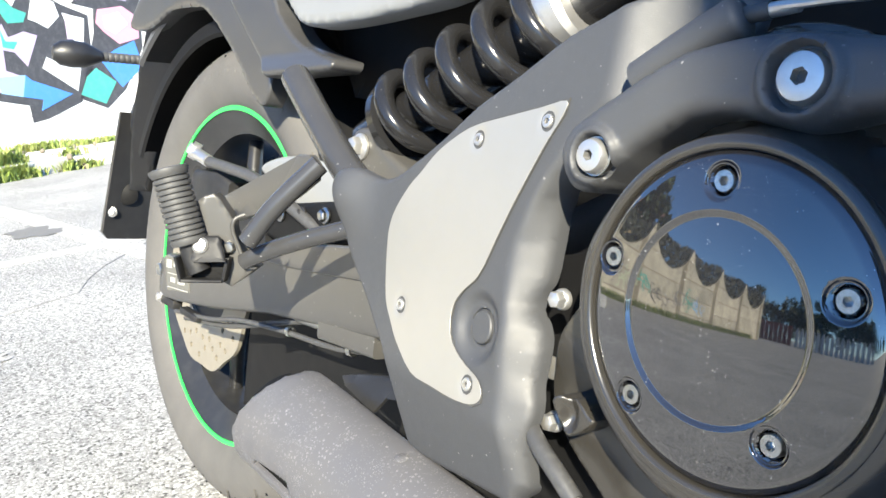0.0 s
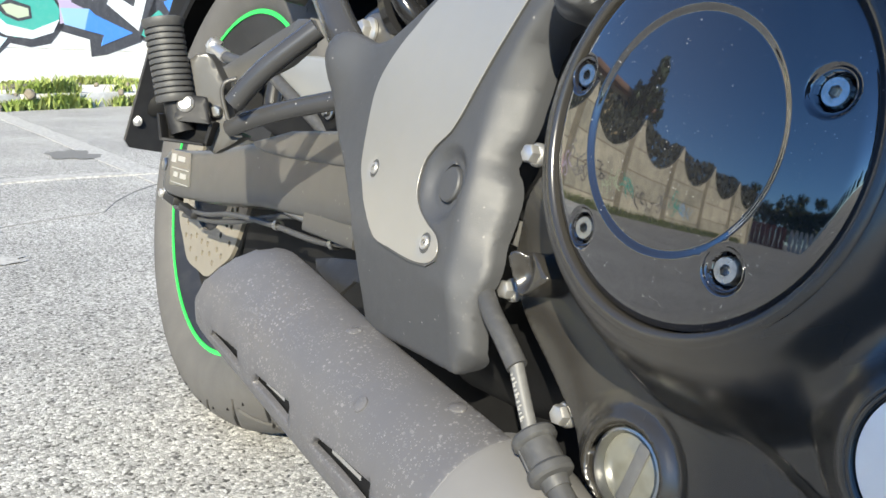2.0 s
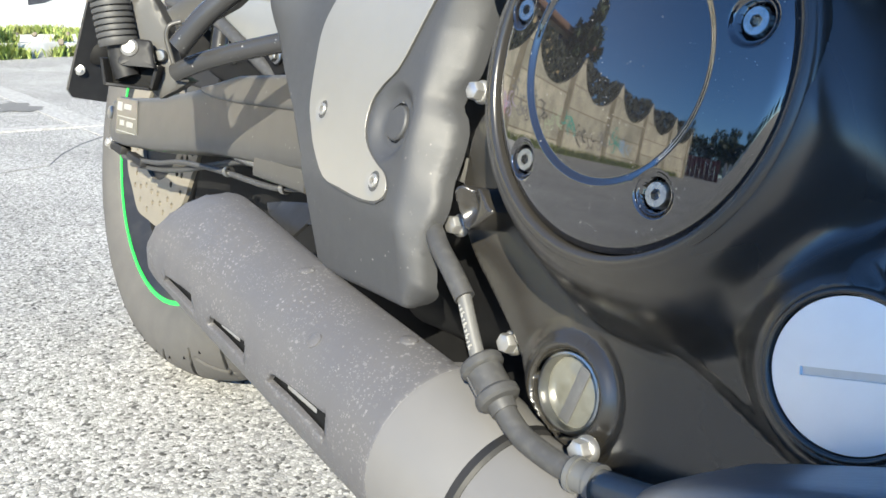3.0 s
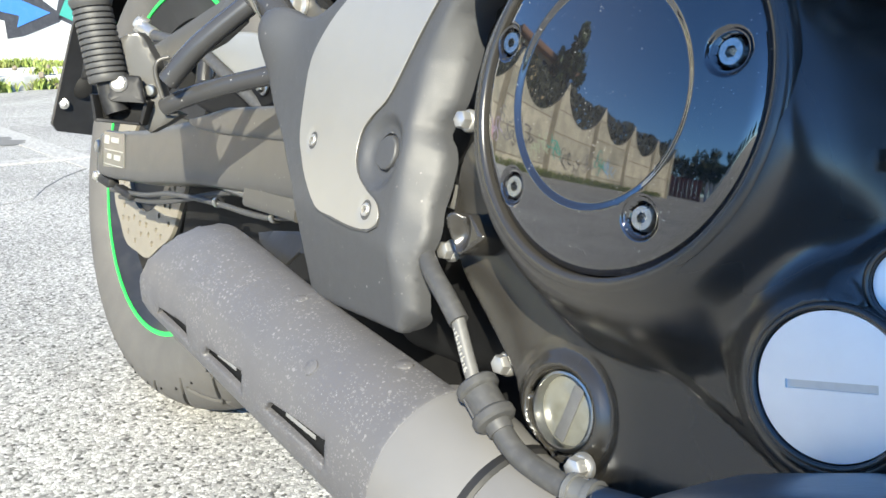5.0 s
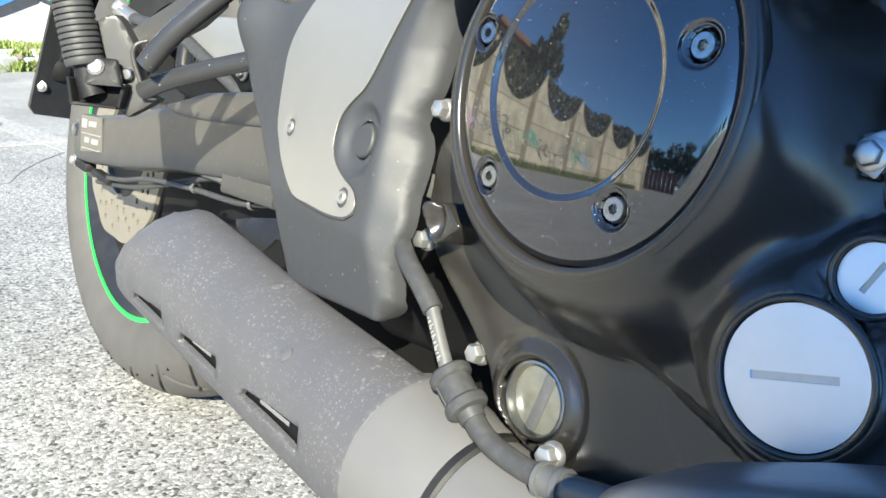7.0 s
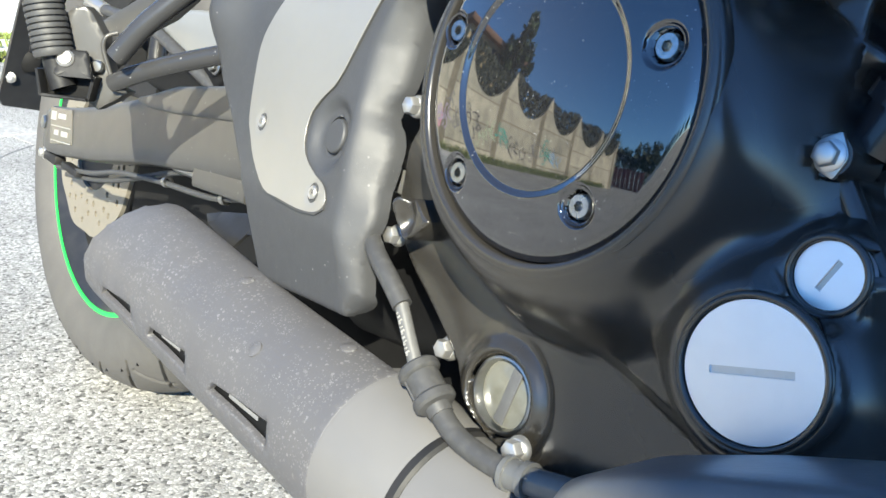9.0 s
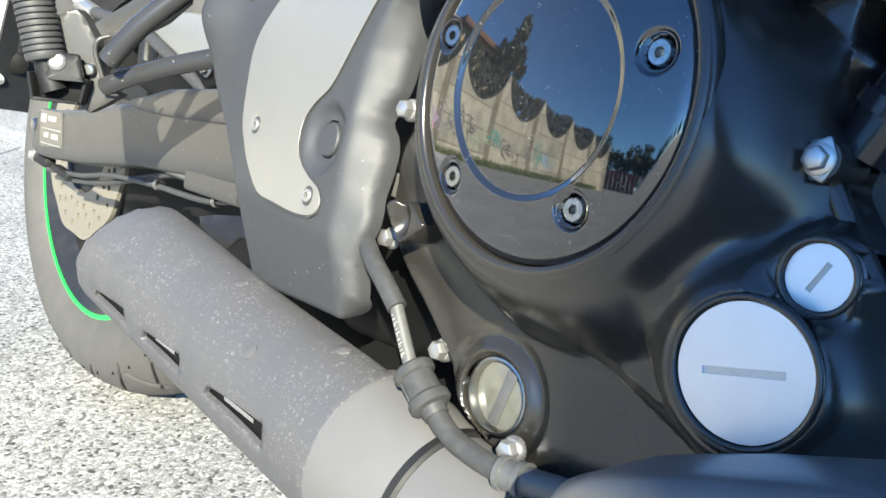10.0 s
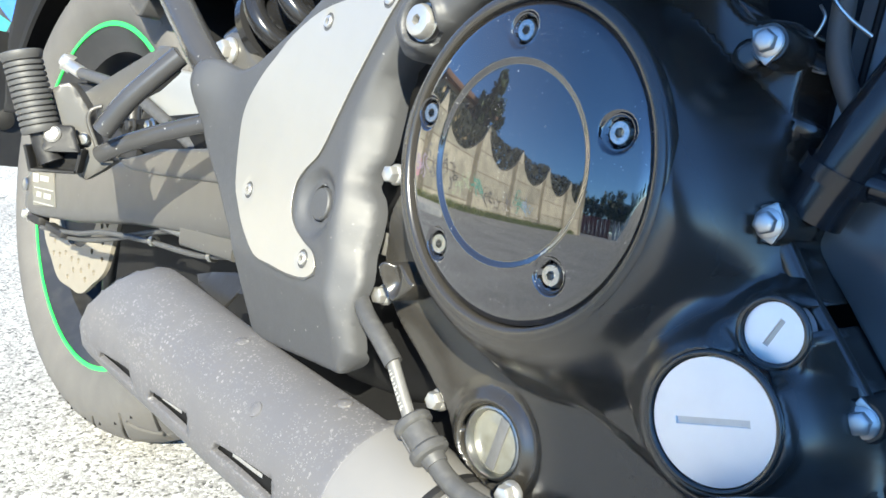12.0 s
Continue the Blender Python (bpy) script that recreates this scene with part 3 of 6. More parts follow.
for k in range(20):
    x0 = OV[0] - 1.5 + k * 0.15
    half = 0.42 * math.sqrt(max(0.03, 1 - ((x0 + 0.06 - OV[0]) / 1.6) ** 2))
    for z0 in (-1, -0.5, 0, 0.5):
        sprayed("cell", [(x0, OV[1] + z0 * half), (x0 + 0.125, OV[1] + z0 * half), (x0 + 0.125, OV[1] - 0.02 + (z0 + 0.5) * half), (x0, OV[1] - 0.02 + (z0 + 0.5) * half)], 3, "sky", banner)
tag_ = tagged(new("sprayed_tag"), "illegible thin black sprayed tag with an underline on concrete", "graffiti")
for k in range(8):
    x0 = 0.72 + 0.112 * k
    sprayed("stroke", [(x0, 1.79), (x0 + 0.016, 1.79), (x0 + 0.045, 1.94), (x0 + 0.029, 1.94)], 1, "grey", tag_)
    sprayed("stroke", [(x0 + 0.02, 1.86), (x0 + 0.085, 1.90), (x0 + 0.085, 1.913), (x0 + 0.02, 1.873)], 2, "grey", tag_)
sprayed("stroke", [(0.88, 1.735), (1.50, 1.755), (1.50, 1.768), (0.88, 1.748)], 1, "grey", tag_)
for k, (x0, z0) in enumerate(((0.30, 1.22), (0.44, 1.25), (0.22, 1.33), (0.40, 1.38))):
    sprayed("stroke", [(x0, z0), (x0 + 0.014, z0), (x0 + 0.07, z0 + 0.12), (x0 + 0.056, z0 + 0.12)], 1, "grey", tag_)


# Weeds along the kerb.
M_GRASS = material("weeds", (0.20, 0.27, 0.06), 0.6, spots=((6, 0.7, (0.36, 0.36, 0.13), 0.4, 0.65), (30, 0.4, (0.12, 0.19, 0.04), 0.45, 0.65)))
M_SOIL = material("dry_soil", (0.20, 0.17, 0.13), 0.95, spots=((20, 0.5, (0.11, 0.095, 0.07), 0.4, 0.65),), bump=0.8, bump_size=60, bump_far=0.01)


def weeds(clumps, seed, m, height=1.0):
    rnd = random.Random(seed)
    bm = bmesh.new()
    for cx, cy, width, tall, count in clumps:
        for _ in range(count):
            x, y = cx + rnd.gauss(0, width), cy + rnd.gauss(0, 0.035)
            h, a, w = 0.65 * tall * rnd.uniform(0.4, 1.1), rnd.uniform(0, 6.28), rnd.uniform(0.006, 0.014)
            lean = Vector((math.cos(a), math.sin(a), 0)) * h * rnd.uniform(0.2, 0.9)
            side = Vector((-math.sin(a), math.cos(a), 0)) * w
            z0 = 0.10 if y > -1.76 else (0.118 if y > -1.90 else 0.0)
            p = Vector((x, y, z0))
            v = [bm.verts.new(q) for q in (p - side * 0.5, p + side * 0.5, p + lean * 0.5 + side + Vector((0, 0, h * 0.65)), p + lean * 0.5 - side + Vector((0, 0, h * 0.65)), p + lean + Vector((0, 0, h)))]
            bm.faces.new((v[0], v[1], v[2], v[3]))
            bm.faces.new((v[3], v[2], v[4]))
    bm.transform(m)
    return bm


rnd = random.Random(4)
CL = [(-0.02, -1.94, 0.10, 0.13, 330), (0.16, -1.93, 0.10, 0.16, 420), (0.34, -1.92, 0.09, 0.21, 420), (0.50, -1.94, 0.07, 0.13, 200), (-0.36, -1.96, 0.10, 0.10, 260), (-0.62, -1.97, 0.12, 0.08, 200), (0.98, -1.92, 0.08, 0.15, 200), (1.12, -1.94, 0.06, 0.10, 120),
      (2.05, -0.30, 0.22, 0.16, 320), (2.4, -0.25, 0.15, 0.10, 160), (0.95, -0.55, 0.25, 0.10, 240), (2.75, -0.45, 0.25, 0.12, 240), (0.45, -0.9, 0.15, 0.09, 140), (-0.3, -0.5, 0.2, 0.10, 160), (-1.2, -1.95, 0.3, 0.1, 260)]
CL += [(rnd.uniform(3.2, 14), rnd.choice((-1.95, -0.2)), 0.25, rnd.uniform(0.08, 0.18), 120) for _ in range(22)]
tagged(part("weeds", weeds(CL, 7, WALL), M_GRASS, None, crease=180), "green weeds and grass tufts growing along the kerb", "weeds", kind="stuff")
soil = joined(*[placed(block((w, d, 0.05), (x, y, 0.105), 0.022), WALL) for x, y, w, d in ((0.55, -0.75, 0.9, 0.5), (1.4, -0.35, 0.7, 0.3), (2.9, -0.2, 0.9, 0.25), (-0.6, -0.4, 0.8, 0.4))])
rubble = random.Random(8)
soil = joined(soil, *[placed(block((0.07 * q, 0.06 * q, 0.05 * q), (rubble.uniform(-0.5, 3.2), rubble.choice((-0.25, -0.8, -1.98)), 0.12 if k % 3 else 0.02), 0.012 * q, pose(0, 0, 0, 20 * k, 10 * k, 37 * k), 1), WALL) for k, q in ((k, rubble.uniform(0.4, 1.2)) for k in range(36))])
tagged(part("soil", soil, M_SOIL, None), "dry brown earth gathered at the foot of the wall", "soil", kind="stuff")

# ---- the other side of the lot: scalloped wall, house, trees ----
FAR = Matrix.Translation((-7.28, -1.21, 0)) @ Matrix.Rotation(radians(-96), 4, "Z")   # x along it, away; y towards the lot
M_OLD = material("stained_ochre_plaster", (0.70, 0.62, 0.48), 0.9, spots=((0.8, 0.5, (0.30, 0.28, 0.22), 0.5, 0.62), (2.5, 0.6, (0.36, 0.32, 0.25), 0.42, 0.68), (12, 0.35, (0.34, 0.31, 0.26), 0.5, 0.7)), bump=0.4, bump_size=30, bump_far=0.01)
M_MESH = material("dark_ivy_leaves", (0.022, 0.030, 0.014), 0.6, spots=((3, 0.6, (0.05, 0.055, 0.035), 0.5, 0.65),))
brick = M_OLD.node_tree.nodes.new("ShaderNodeTexBrick")
brick.inputs["Scale"].default_value = 1.0
brick.inputs["Brick Width"].default_value, brick.inputs["Row Height"].default_value, brick.inputs["Mortar Size"].default_value = 0.62, 0.30, 0.018
brick.inputs["Color1"].default_value, brick.inputs["Color2"].default_value, brick.inputs["Mortar"].default_value = (1, 1, 1, 1), (0.70, 0.72, 0.72, 1), (0.42, 0.40, 0.36, 1)
turned = M_OLD.node_tree.nodes.new("ShaderNodeVectorRotate")
turned.rotation_type = "EULER_XYZ"
turned.inputs["Rotation"].default_value = (radians(90), 0, radians(90))
tint = M_OLD.node_tree.nodes.new("ShaderNodeMix")
tint.data_type, tint.blend_type = "RGBA", "MULTIPLY"
tint.inputs["Factor"].default_value = 1.0
old = M_OLD.node_tree
base_in = old.nodes["Principled BSDF"].inputs["Base Color"]
before = base_in.links[0].from_socket
old.links.new([n for n in old.nodes if n.bl_idname == "ShaderNodeTexCoord"][0].outputs["Object"], turned.inputs["Vector"])
old.links.new(turned.outputs[0], brick.inputs["Vector"])
old.links.new(before, tint.inputs["A"])
old.links.new(brick.outputs["Color"], tint.inputs["B"])
old.links.new(tint.outputs["Result"], base_in)


SPAN, FIRST, PEAK, SAG, COUNT = 2.85, -0.33, 2.67, 1.62, 6


def sag(t):
    """The height of the scalloped top at a share t of one span."""
    return PEAK - (PEAK - SAG) * math.sin(math.pi * t) ** 0.62


outline = [(FIRST, 0), (FIRST + COUNT * SPAN, 0)] + [(FIRST + (k + 1 - j / 14) * SPAN, sag(j / 14)) for k in reversed(range(COUNT)) for j in range(14)] + [(FIRST, PEAK)]
bm = bmesh.new()
fr = [bm.verts.new((x, 0, z)) for x, z in outline]
bk = [bm.verts.new((x, -0.25, z)) for x, z in outline]
bm.faces.new(fr)
bm.faces.new(bk[::-1])
for k in range(len(fr)):
    bm.faces.new((fr[k], bk[k], bk[(k + 1) % len(fr)], fr[(k + 1) % len(fr)]))
wall_b = structure("wall_scalloped", placed(bm, FAR), M_OLD, "old stained plaster wall with a scalloped top and faded graffiti", "wall")
ivy = random.Random(21)
for k in range(COUNT):
    seg = bmesh.new()
    for _ in range(900):
        t, h = ivy.uniform(0.04, 0.96), ivy.random()
        x, z = FIRST + (k + t) * SPAN, sag(t) - 0.10 + h * (PEAK + 0.02 + 0.10 * math.sin(5 * t + k) - sag(t))
        m = Matrix.Translation((x, -0.10 - 0.06 * ivy.random(), z)) @ Euler((ivy.uniform(0.9, 2.2), ivy.uniform(0, 6), ivy.uniform(-0.7, 0.7))).to_matrix().to_4x4()
        q = 0.075 * ivy.uniform(0.6, 1.5)
        seg.faces.new([seg.verts.new(m @ Vector(p)) for p in ((-q, 0, 0), (0, -q * 0.7, 0), (q, 0, 0), (0, q * 0.7, 0.015))])
    part("ivy_panel", placed(seg, FAR), M_MESH, wall_b, "dark ivy filling the scallop", 180)
spray = random.Random(12)
for x, z, w, h, paint_ in ((1.0, 0.9, 0.9, 0.6, "grey"), (2.0, 0.8, 0.8, 0.5, "lilac"), (3.6, 0.8, 1.0, 0.5, "black"), (5.2, 0.8, 1.1, 0.5, "teal"), (7.6, 0.7, 1.0, 0.5, "grey"), (9.5, 0.7, 1.4, 0.5, "sky"), (0.4, 0.7, 0.9, 0.6, "black"), (1.5, 0.6, 1.0, 0.5, "pink"), (2.6, 0.9, 1.0, 0.6, "grey"), (4.4, 0.7, 1.0, 0.6, "lime"), (6.4, 0.6, 1.2, 0.5, "black"), (8.6, 0.8, 1.0, 0.5, "teal")):
    seg = bmesh.new()
    for j in range(9):
        cx, cz, r, a0, n = x + spray.uniform(-0.5, 0.5) * w, z + spray.uniform(-0.4, 0.4) * h, spray.uniform(0.08, 0.2), spray.uniform(0, 6), 8
        arc_ = [(a0 + 0.45 * q, r * (1 + 0.25 * math.sin(q))) for q in range(n)]
        v0 = [seg.verts.new((cx + q * math.cos(a), 0.004 + 0.002 * j, cz + q * math.sin(a))) for a, q in arc_]
        v1 = [seg.verts.new((cx + (q + 0.035) * math.cos(a), 0.004 + 0.002 * j, cz + (q + 0.035) * math.sin(a))) for a, q in arc_]
        for q in range(n - 1):
            seg.faces.new((v0[q], v0[q + 1], v1[q + 1], v1[q]))
    part("faded_graffiti", placed(seg, FAR), PAINTS[paint_], wall_b)
tagged(part("weeds", weeds([(x * 0.6, 0.12, 0.25, 0.38, 130) for x in range(0, 26)], 9, FAR @ Matrix.Translation((0, 0, -0.1))), M_GRASS, None, crease=180), "tall grass along the foot of the old wall", "weeds", kind="stuff")


def leafy_tree(name, height, spread, seed, mat_leaf, mat_bark, count=1600, leaf=0.14):
    rnd = random.Random(seed)
    root = new(name)
    limbs = [tube([(0, 0, 0), (0.05 * height, 0, height * 0.35), (0, 0.03 * height, height * 0.8)], lambda t: 0.035 * height * (1 - 0.8 * t), 8)]
    ends = []
    for k in range(9):
        a, z = k * 2.4, height * (0.3 + 0.06 * k)
        e = Vector((math.cos(a) * spread * 0.7, math.sin(a) * spread * 0.7, z + height * 0.18))
        ends.append(e)
        limbs.append(tube([(0, 0, z), tuple(e * 0.5 + Vector((0, 0, z * 0.5))), tuple(e)], lambda t: 0.012 * height * (1 - 0.7 * t), 6))
    part("trunk", joined(*limbs), mat_bark, root)
    bm = bmesh.new()
    hubs = [(e + Vector((rnd.gauss(0, 0.2), rnd.gauss(0, 0.2), rnd.gauss(0, 0.2))) * spread, rnd.uniform(0.25, 0.5) * spread) for e in ends for _ in range(2)]
    for k in range(6):
        hubs.append((Vector((rnd.gauss(0, 0.15) * spread, rnd.gauss(0, 0.15) * spread, height * (0.7 + 0.06 * k))), spread * (0.45 - 0.06 * k)))
    for _ in range(count):
        c, r = rnd.choice(hubs)
        d = Vector((rnd.gauss(0, 1), rnd.gauss(0, 1), rnd.gauss(0, 1))).normalized() * r * rnd.random() ** 0.4
        m = Matrix.Translation(c + d) @ Euler((rnd.uniform(0, 6), rnd.uniform(0, 6), rnd.uniform(0, 6))).to_matrix().to_4x4()
        s = leaf * rnd.uniform(0.6, 1.4)
        bm.faces.new([bm.verts.new(m @ Vector(q)) for q in ((-s, 0, 0), (0, -s * 0.5, 0), (s, 0, 0), (0, s * 0.5, 0.02))])
    part("crown", bm, mat_leaf, root, crease=180)
    return root


# Unseen wall, added to shade the engine's front and darken the clutch reflection.
M_SHADE_WALL = material("dark_shade_wall", (0.07, 0.067, 0.063), 0.9, spots=((2, 0.5, (0.07, 0.068, 0.065), 0.42, 0.68), (40, 0.3, (0.15, 0.145, 0.135), 0.5, 0.7)), bump=0.4, bump_size=50, bump_far=0.006)
structure("shade_wall", block((8.0, 0.3, 3.1), (3.05 + 4.0, -2.0, 1.55), 0.01), M_SHADE_WALL, "unseen dark concrete wall added to shade the front of the engine", "wall")
M_LEAF = material("dark_leaves", (0.035, 0.065, 0.022), 0.6, spots=((0.8, 0.6, (0.07, 0.10, 0.03), 0.4, 0.65),))
M_BARK = material("bark", (0.10, 0.08, 0.06), 0.9, spots=((8, 0.5, (0.06, 0.05, 0.04), 0.4, 0.65),))
conifer = leafy_tree("conifer_tree", 4.6, 0.75, 2, M_LEAF, M_BARK, 1600, 0.16)
conifer.matrix_world = Matrix.Translation((-10.0, -7.6, 0))
tagged(conifer, "dark evergreen tree rising behind the scalloped wall", "tree")
tree = leafy_tree("tree", 4.2, 2.4, 3, M_LEAF, M_BARK, 1700, 0.26)
tagged(tree, "broad dark green tree at the far edge of the lot", "tree", group="trees at the edge of the lot")
spots_ = [(-15.5, -37), (-12, -38), (-8, -40), (-4, -42), (2, -42), (9, -42), (17, -39), (24, -33), (29, -24)]
tree.matrix_world = Matrix.Translation((-20, -34, 0))
for k, (x, y) in enumerate(spots_):
    copy_thing(tree, Matrix.Translation((x, y, 0)) @ Matrix.Rotation(k * 1.1, 4, "Z"))

M_HOUSE = material("ochre_house_plaster", (0.50, 0.38, 0.22), 0.9, spots=((1.0, 0.4, (0.38, 0.29, 0.18), 0.42, 0.68),), bump=0.3, bump_size=20, bump_far=0.01)
M_WIN = material("dark_window", (0.02, 0.022, 0.025), 0.15, spots=((3, 0.3, (0.05, 0.05, 0.05), 0.4, 0.7),))
M_ROOF = material("roof_tiles", (0.22, 0.12, 0.08), 0.85, spots=((3, 0.5, (0.14, 0.09, 0.07), 0.4, 0.65),))
house = tagged(new("house"), "small ochre house with a covered balcony behind the wall", "house")
house.matrix_world = Matrix.Translation((-12.6, -6.3, 0)) @ Matrix.Rotation(radians(-96), 4, "Z")
part("wall", block((4.2, 4.0, 3.6), (0, 0, 1.8), 0.02), M_HOUSE, house)
part("roof", block((4.9, 4.8, 0.2), (0, 0, 3.70), 0.05), M_ROOF, house)
part("balcony", block((4.0, 0.9, 0.15), (0, 2.4, 2.2), 0.02), M_HOUSE, house)
for x in (-1.5, 0.1, 1.6):
    w_ = part("window", block((0.8, 0.06, 1.0), (x, 2.0, 2.95), 0.01), M_WIN, house)
    part("frame", ring_of([(0.50, -0.02), (0.56, -0.02), (0.56, 0.02), (0.50, 0.02)], (x, 2.02, 2.95), (0, 1, 0), 4), M_HOUSE, w_)

M_FENCE = material("red_board_fence", (0.30, 0.09, 0.07), 0.8, spots=((2, 0.4, (0.28, 0.06, 0.05), 0.4, 0.65),))
M_PICKET = material("whitewashed_pickets", (0.7, 0.69, 0.66), 0.8, spots=((4, 0.3, (0.5, 0.49, 0.46), 0.4, 0.65),))
fence = tagged(new("red_fence"), "red board fence at the far end of the lot", "fence")
for k in range(14):
    part("board", block((0.42, 0.05, 1.7), (-17.5 + 0.45 * k, -27.5 - 0.06 * k, 0.85), 0.01), M_FENCE, fence)
pickets = tagged(new("picket_fence"), "white pointed picket fence at the far end of the lot", "fence")
for k in range(26):
    part("picket", loft([[(-11.2 + 0.42 * k + a, -28.6 + b, 0) for a, b in ((0, 0), (0.3, 0), (0.3, 0.04), (0, 0.04))], [(-11.2 + 0.42 * k + a, -28.6 + b, 1.3) for a, b in ((0, 0), (0.3, 0), (0.3, 0.04), (0, 0.04))], [(-11.2 + 0.42 * k + a, -28.6 + b, 1.7) for a, b in ((0.13, 0), (0.17, 0), (0.17, 0.04), (0.13, 0.04))]]), M_PICKET, pickets)

# ---- the motorcycle: x forward, y to its left, z up from the rear tyre's contact; it leans on its side stand ----
bike = tagged(new("motorcycle"), "dusty matte black cruiser motorcycle parked on its side stand", "motorcycle")
bike.matrix_world = pose(0, 0, 0.012, -11.0, 0, 0) @ pose(0, 0, 0.312, 0, 4.0, 0) @ pose(0, 0, -0.312)
AXLE = (0, 0, 0.312)


# rear wheel
def tyre_mesh():
    prof = [(0.214, -0.060), (0.2215, -0.066), (0.2285, -0.0725), (0.240, -0.0785), (0.252, -0.0810), (0.264, -0.0805), (0.274, -0.0770), (0.2825, -0.0715), (0.2895, -0.0640), (0.2960, -0.0550), (0.3015, -0.0450), (0.3060, -0.0340), (0.3090, -0.0225), (0.3108, -0.0110), (0.3112, 0.0)]
    half = spline([(0.2215 + (r - 0.2215) * 1.135 if r > 0.2215 else r, y * 1.03) for r, y in prof], 4)
    prof = [tuple(q) for q in half] + [(r, -y) for r, y in [tuple(q) for q in half][-2::-1]]
    n = 960
    bm = bmesh.new()
    rows = []
    for k in range(n):
        a = 2 * math.pi * k / n
        row = []
        for r, y in prof:
            d = 0.0
            if y < 0 and 0.258 < r < 0.267 and k % 26 in (0, 7):
                d = 0.0025
            if abs(y) < 0.0805 and r > 0.279:
                s = (abs(y) - 0.012) / 0.062
                p = (k / n * 22 + 0.9 * max(s, 0) ** 1.5 + (0.5 if y > 0 else 0)) % 1
                if 0.0 < s < 1.08:
                    d = 0.0045 if p < 0.07 else 0.0
                p2 = (k / n * 22 + 0.42 - 0.45 * s + (0.5 if y > 0 else 0)) % 1
                if 0.30 < s < 0.95 and p2 < 0.07:
                    d = 0.0035
            row.append(bm.verts.new(((r - d) * math.sin(a), y, (r - d) * math.cos(a))))
        rows.append(row)
    for k in range(n):
        a, b = rows[k], rows[(k + 1) % n]
        for j in range(len(prof) - 1):
            bm.faces.new((a[j], b[j], b[j + 1], a[j + 1]))
    bm.transform(Matrix.Translation(AXLE))
    return bm


M_RIM = material("satin_black_wheel_paint", (0.020, 0.020, 0.021), 0.3, spots=((60, 0.3, (0.05, 0.048, 0.045), 0.45, 0.7),), rough_var=0.06)
wheel = part("rear_wheel", ring_of([(0.2255, 0.069), (0.2265, 0.066), (0.2215, 0.060), (0.205, 0.052), (0.196, 0.02), (0.196, -0.02), (0.205, -0.052), (0.2255, -0.069), (0.221, -0.069), (0.208, -0.060), (0.190, -0.05), (0.185, 0.0), (0.190, 0.05), (0.206, 0.059), (0.2195, 0.0695)], AXLE, OUT, 96), M_RIM, bike, "black cast wheel rim")
tyre = part("tyre", tyre_mesh(), M_TYRE, wheel, "dusty grey road tyre with curved grooves", 60)
part("rim_tape", ring_of([(0.2192, 0.0700), (0.2258, 0.0696), (0.2258, 0.0712), (0.2192, 0.0716)], AXLE, OUT, 128), M_GREEN, wheel, "bright green rim tape")
part("hub", lathe([(0.0, -0.07), (0.045, -0.07), (0.045, 0.05), (0.035, 0.075), (0.02, 0.09), (0, 0.09)], AXLE), M_RIM, wheel)
for k in range(5):
    for s in (-1, 1):
        a = radians(72 * k + 20)
        b = a + s * 0.28
        p0, p1 = Vector((0.035 * math.cos(a), -0.025, 0.035 * math.sin(a))), Vector((0.195 * math.cos(b), -0.012, 0.195 * math.sin(b)))
        part("spoke", tube([p0 + Vector(AXLE), (p0 + p1) / 2 + Vector(AXLE) + Vector((0, -0.006, 0)), p1 + Vector(AXLE)], lambda t: 0.013 - 0.003 * t, 10), M_RIM, wheel)


def disc_mesh():
    holes = []
    for ring, (r, n, off) in enumerate(((0.083, 24, 0), (0.096, 24, 0.09), (0.109, 24, 0.19))):
        for k in range(n):
            if k % 4 != ring:
                a = 2 * math.pi * k / n + off
                holes.append(disc_loop((r * math.cos(a), r * math.sin(a)), 0.0040, 10))
    holes.append(disc_loop((0, 0), 0.066, 64))
    rim_ = [((0.1225 + 0.0022 * math.cos(10 * a)) * math.cos(a), (0.1225 + 0.0022 * math.cos(10 * a)) * math.sin(a)) for a in (2 * math.pi * k / 120 for k in range(120))]
    return relief(rim_, lambda x, z: 0 * x, 0.02, 0.005, 0.0, holes, Matrix.Translation((AXLE[0], -0.096, AXLE[2])))


disc = part("brake_disc", disc_mesh(), M_DISC, wheel, "drilled steel brake disc")
part("disc_carrier", lathe([(0.0, 0.084), (0.04, 0.091), (0.072, 0.0915), (0.072, 0.088), (0.03, 0.07)], AXLE, OUT, 40), M_DARK, wheel)

for k in range(13):
    a = radians(-30 + 5.2 * k)
    part("raised_bar", block((0.010 if k % 3 else 0.006, 0.0012, 0.013), (0.2640 * math.sin(a), -0.0829, AXLE[2] + 0.2640 * math.cos(a)), 0.0004, Matrix.Rotation(a, 4, "Y")), M_TYRE, wheel)
for k in range(40):
    a = radians(9 * k)
    part("sipe", block((0.0016, 0.0030, 0.0060), (0.2895 * math.sin(a), -0.0735, AXLE[2] + 0.2895 * math.cos(a)), 0, Matrix.Rotation(a + 0.35, 4, "Y")), M_DULL, wheel)
part("drive_pulley", lathe([(0.0, -0.10), (0.155, -0.10), (0.155, -0.075), (0.06, -0.07), (0, -0.07)], AXLE, OUT, 64), M_DARK, wheel)

